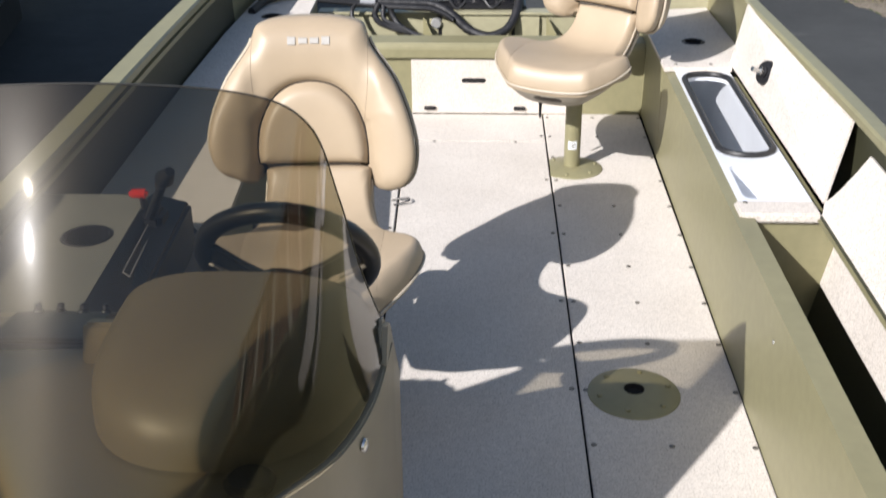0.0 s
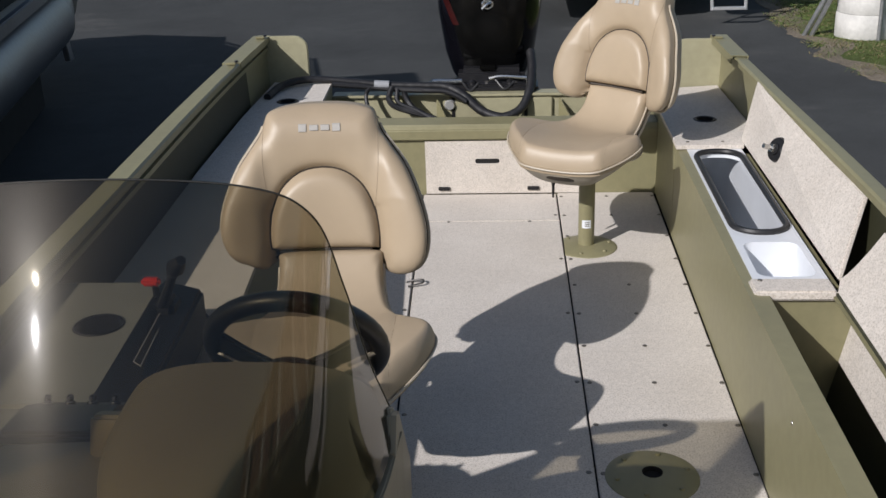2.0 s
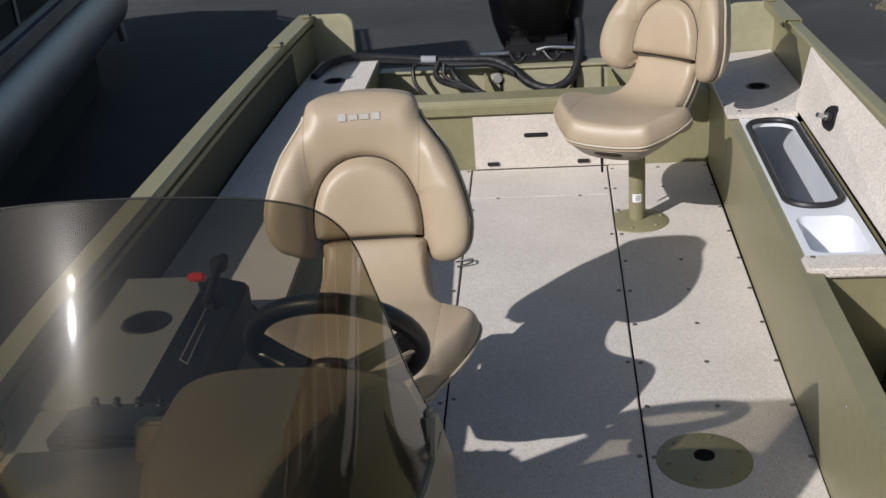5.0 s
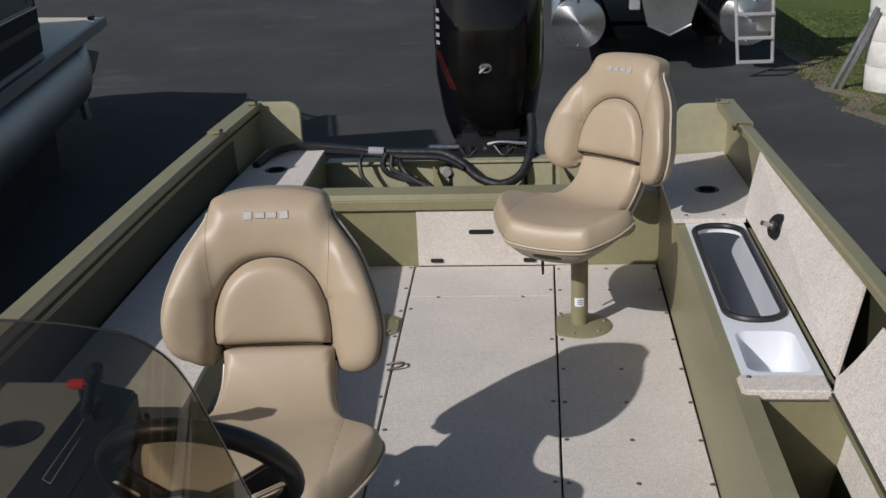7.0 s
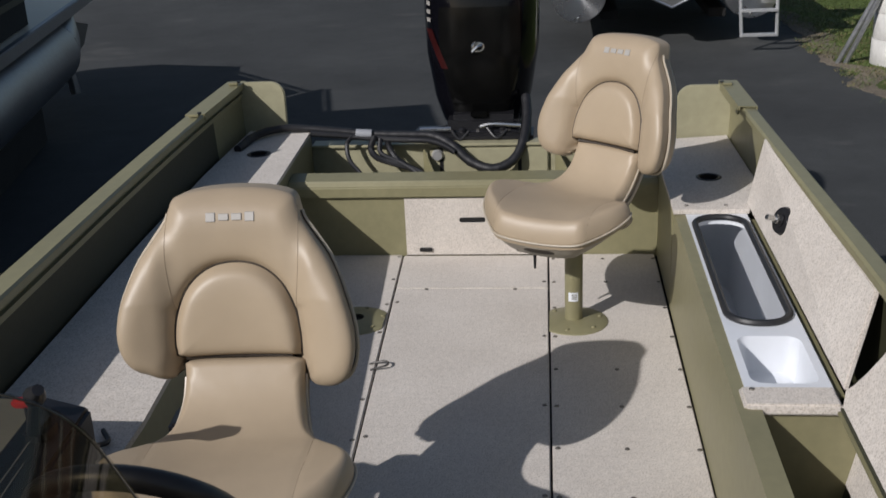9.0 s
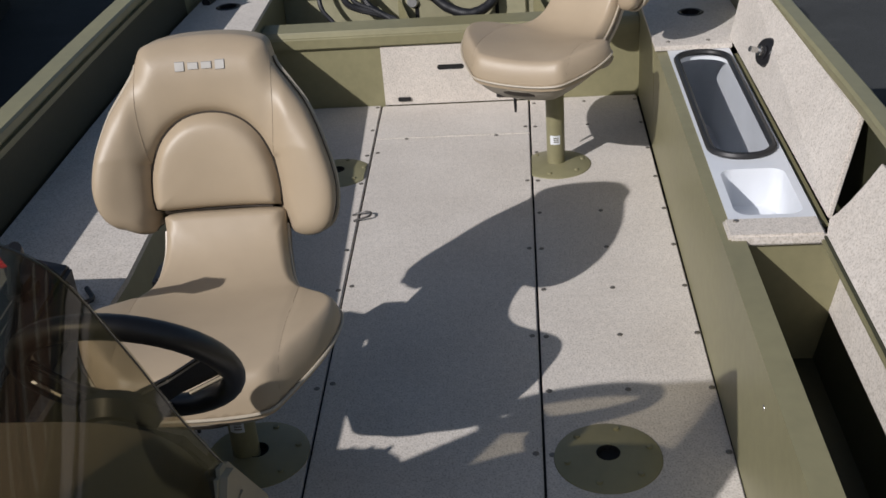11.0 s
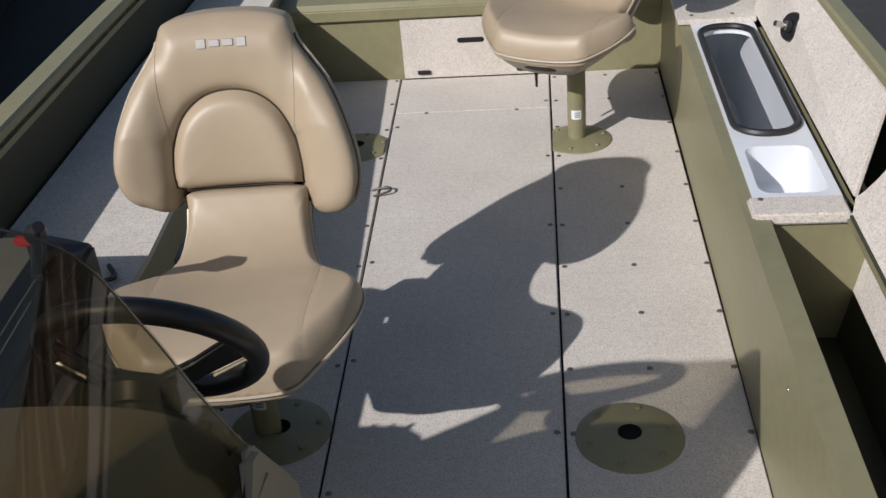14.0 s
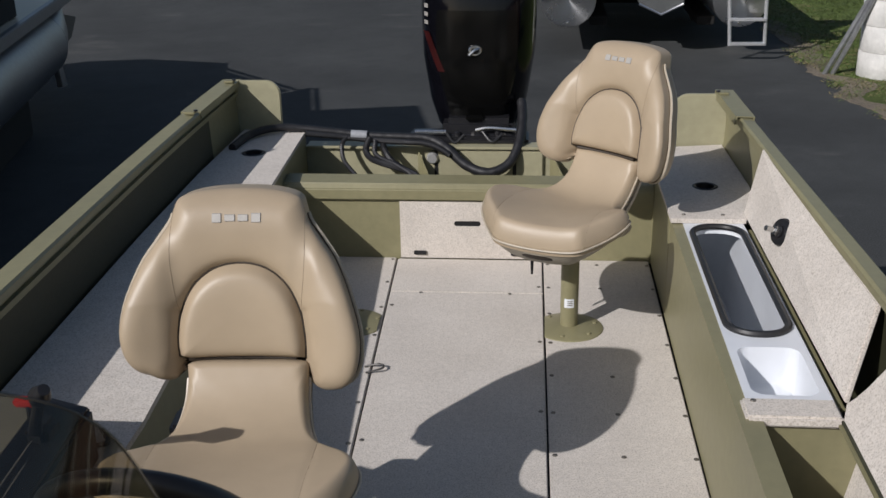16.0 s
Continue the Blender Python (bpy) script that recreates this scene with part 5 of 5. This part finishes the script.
part("axle", tube([(0.4, 13.0, -0.54), (2.2, 13.0, -0.54)], 0.03, 8), DARK, trailer)

# concrete post with pipe, cap, board and leaning poles
post = thing("concrete_post", "white painted stacked concrete post with rusty cap and pipe", "concrete post", pose(3.50, 9.5, -0.8))
for k in range(4):
    z = 0.26 * k
    part("ring", lathe([(0, z + 0.0015), (0.2885, z + 0.0015), (0.2905, z + 0.005), (0.2905, z + 0.2555), (0.2885, z + 0.2585), (0, z + 0.2585)], 40, m=Matrix.Translation((0.006 * (k % 2), 0, 0))), CONCRETE, post, "white painted concrete ring")
part("cap", slab([(-0.16, -0.2, 1.043), (0.12, -0.22, 1.043), (0.18, 0.1, 1.043), (-0.12, 0.15, 1.043)], 0.05, 0.008), RUST, post, "rusty metal cap")
part("stub", tube([(-0.02, -0.02, 1.08), (-0.02, -0.02, 1.5)], 0.07, 12), RUST, post, "rusty steel stub")
part("pipe", tube([(0.07, -0.31, 0.0), (0.06, -0.31, 1.15), (0.02, -0.28, 1.5)], 0.022, 10), GALV, post, "galvanised pipe")
brd = thing("wooden_board", "short brown board on the concrete post", "board", pose(3.74, 9.45, 0.252, 0, 0, 15))
part("plank", block(-0.14, 0.16, -0.09, 0.09, 0.0, 0.03, 0.004), WOOD, brd)
for a, b in (((2.90, 9.55, -0.8), (3.24, 9.35, 0.06)), ((2.98, 9.55, -0.8), (3.25, 9.32, 0.02))):
    pole = thing("metal_pole", "galvanised pole leaning on the concrete post", "pole", group="leaning poles")
    part("shaft", tube([a, b], 0.026, 8), GALV, pole)

# pontoon boat in shade beside the hull
left = thing("pontoon_boat", "pontoon boat with silver tube and black panels, in shade", "pontoon boat", pose(-4.54, 8.9, 0.36, 0, 0, 12))
part("tube", lathe([(0.29, 0.0), (0.295, 0.02), (0.295, 12), (0, 12)], 40, m=pose(-0.27, -1.25, -0.50, 90, 0, 0)), DULL, left, "silver pontoon tube")
own = bmesh.new()
NOSE = ((-1.26, 0.295, 0.295, 0.0), (-0.98, 0.25, 0.26, 0.05), (-0.68, 0.16, 0.21, 0.11), (-0.45, 0.085, 0.16, 0.18))
rings = [[own.verts.new((-0.27 + hx * math.copysign(abs(math.cos(t)) ** e, math.cos(t)), y + 0.22 * k / 3 * math.sin(t), -0.50 + up + hz * math.copysign(abs(math.sin(t)) ** e, math.sin(t)))) for t in [2 * math.pi * q / 32 for q in range(32)]] for k, ((y, hx, hz, up), e) in enumerate(zip(NOSE, (1.0, 0.85, 0.65, 0.45)))]
for a, b in zip(rings, rings[1:]):
    for k in range(32):
        own.faces.new((a[k], a[(k + 1) % 32], b[(k + 1) % 32], b[k]))
own.faces.new(rings[-1])
part("nose_cone", own, DULL, left, "upswept silver nose of the tube")
# Added dark plate, coloured as the shaded face of the nose.
part("nose_shade_plate", slab([(-0.13, -0.72, -0.30), (-0.13, 0.05, -0.45), (-0.13, -0.30, -0.60), (-0.13, -1.05, -0.66)], 0.05, 0.008, axis=(-1, 0, 0)), GUNMETAL, left, "dark folded bracket at the tube's nose")
part("jack_leg", slab([(-0.10, -1.27, -0.57), (-0.10, -1.12, -0.57), (-0.10, -0.90, -0.95), (-0.10, -1.12, -0.92)], 0.05, 0.006, axis=(-1, 0, 0)), ALU, left, "pale metal leg under the nose")
part("keel_fin", slab([(-0.30, -0.85, -0.62), (-0.30, -0.52, -0.46), (-0.30, -0.46, -0.60), (-0.30, -0.60, -0.82), (-0.30, -0.74, -0.84)], 0.05, 0.004, axis=(1, 0, 0)), ALU, left)
part("deck_edge", block(-0.06, 0.0, -12, 0.0, -0.19, -0.09, 0.008), DULL, left, "aluminium deck edge")
part("deck", slab([(-0.06, -12, -0.16), (-0.06, 0.0, -0.16), (-0.35, 0.14, -0.16), (-0.95, 0.42, -0.16), (-1.6, 0.42, -0.16), (-2.5, 0.0, -0.16), (-2.5, -12, -0.16)], 0.06, 0.004), CREAM, left, "cream deck")
part("deck_cleat", block(-0.16, -0.10, -0.18, -0.06, -0.10, -0.06, 0.01), BLACK, left)
for y0, y1 in ((-4.4, -2.26), (-6.6, -4.45), (-9.0, -6.65)):
    fp = part("fence_panel", block(-0.17, -0.13, y0, y1, -0.09, 0.26, 0.004), DARK, left, "black lower side panel")
    part("panel_post", tube([(-0.125, y0, -0.09), (-0.125, y0, 0.80)], 0.014, 8), DULL, fp)
    part("fence_band", block(-0.131, -0.126, y0 + 0.02, y1, 0.10, 0.15, 0.001), OLIVE_DARK, fp, "olive band on the panel")
    part("upper_panel", block(-0.17, -0.14, y0 + 0.02, y1 - 0.05, 0.29, 0.78, 0.01), PODGREY, fp, "dark grey upper panel")
    part("panel_rail", tube([(-0.135, y0, 0.27), (-0.135, y1 + 0.02, 0.27)], 0.013, 8), DULL, fp)
    part("panel_frame", tube([(-0.132, y0 + 0.15, 0.33), (-0.132, y0 + 0.15, 0.70), (-0.132, y1 - 0.25, 0.70), (-0.132, y1 - 0.25, 0.33)], 0.009, 8), DULL, fp)
part("fence_panel", block(-2.2, -1.0, -0.89, -0.85, -0.09, 0.60, 0.004), DARK, left, "black front panel")
part("fence_panel", slab([(-0.14, -2.25, -0.09), (-1.0, -0.86, -0.09), (-1.0, -0.86, 0.60), (-0.14, -2.25, 0.60)], 0.03, 0.004, axis=(-0.85, -0.526, 0)), DARK, left, "black slanting bow panel")
part("rail", tube([(-0.15, -9, 0.82), (-0.15, -2.40, 0.82), (-0.16, -2.27, 0.66), (-1.0, -0.87, 0.64), (-2.2, -0.87, 0.64)], 0.02, 8), DULL, left)
part("seat_back", block(-0.95, -0.30, -8, -2.8, -0.09, 0.85, 0.06), GREYMETAL, left, "grey padded bench back")
# Unseen canopy and poles, placed to cast the shadow edge on the asphalt.
part("shadow_canopy", block(-2.6, -0.39, -7.8, -4.25, 1.75, 1.83, 0.03), BLACK, left, "black canopy top")
for y in (-6.0, -7.6):
    for x in (-0.46, -2.3):
        part("canopy_pole", tube([(x, y, 0.6), (x, y, 1.78)], 0.02, 8), DULL, left)
prop = thing("boat_trailer", "dark trailer bunks under the shaded pontoon boat", "trailer", pose(-4.54, 8.9, 0, 0, 0, 12))
for x in (-0.45, -2.1):
    part("bunk", block(x, x + 0.22, -9, -1.9, -0.80, -0.476, 0.01), DARK, prop)

# pale concrete pad with a cream boat far across the yard
PAD_STONE = surface("pale_concrete", (0.44, 0.39, 0.29), 0.08, 20, 0.6, 0.2, 0.9, 0, 0.3, 0.3, 60, 0.004)
bm = slab([(-30, 27, -0.81), (-16, 25.4, -0.81), (-12.9, 24.8, -0.81), (-11.7, 24.5, -0.81), (-11.2, 25.3, -0.81), (-11.15, 27, -0.81), (-11.7, 31, -0.81), (-13, 46, -0.81), (-30, 46, -0.81)], 0.05)
tagged(link_mesh("pavement_pad", bm, PAD_STONE, smooth=False), "pale concrete pad across the asphalt yard", "concrete pad", kind="structure")
far = thing("runabout_boat", "cream runabout boat across the yard", "boat", pose(-14.6, 29.0, -0.76, 0, 0, 15))
own = bmesh.new()
rows = []
for t in [k / 14 for k in range(15)]:
    x = -3.2 + 6.4 * t
    w = 1.05 * (1 - max(0.0, (t - 0.35) / 0.65) ** 2.2) + 0.02
    rows.append([own.verts.new((x, s * w * q, z)) for s, q, z in ((-1, 0.0, 0.25), (-1, 0.7, 0.45), (-1, 1.0, 0.95), (-1, 0.92, 1.0), (1, 0.92, 1.0), (1, 1.0, 0.95), (1, 0.7, 0.45))])
for a, b in zip(rows, rows[1:]):
    for k in range(7):
        own.faces.new((a[k], a[(k + 1) % 7], b[(k + 1) % 7], b[k]))
own.faces.new(rows[0])
part("hull", own, CREAM, far)
part("cockpit", block(-2.2, 1.0, -0.7, 0.7, 0.99, 1.10, 0.05), WOOD, far, "brown cockpit cover")
part("trailer_bed", block(-2.6, 1.5, -0.5, 0.5, 0.0, 0.3), DARK, far)

# unseen shed added beside the yard; brown and cream boards reflect in the windshield
shed = thing("reflected_shed", "low boat shed with brown and cream vertical boards", "shed", pose(7.0, -6.5, -0.8))
part("wall_core", block(0.08, 3.0, 0.0, 8.0, 0.0, 2.4), WOOD, shed)
part("roof", slab([(-0.3, -0.3, 2.4), (-0.3, 8.3, 2.4), (3.3, 8.3, 3.0), (3.3, -0.3, 3.0)], 0.08), GREYMETAL, shed, "grey metal roof")
for k in range(26):
    part("board", block(0.02 + 0.015 * (k % 2), 0.078, 0.02 + 0.307 * k, 0.30 + 0.307 * k, 0.02, 2.38, 0.006), CREAM if k % 5 == 2 else (DARK if k % 7 == 3 else WOOD), shed)
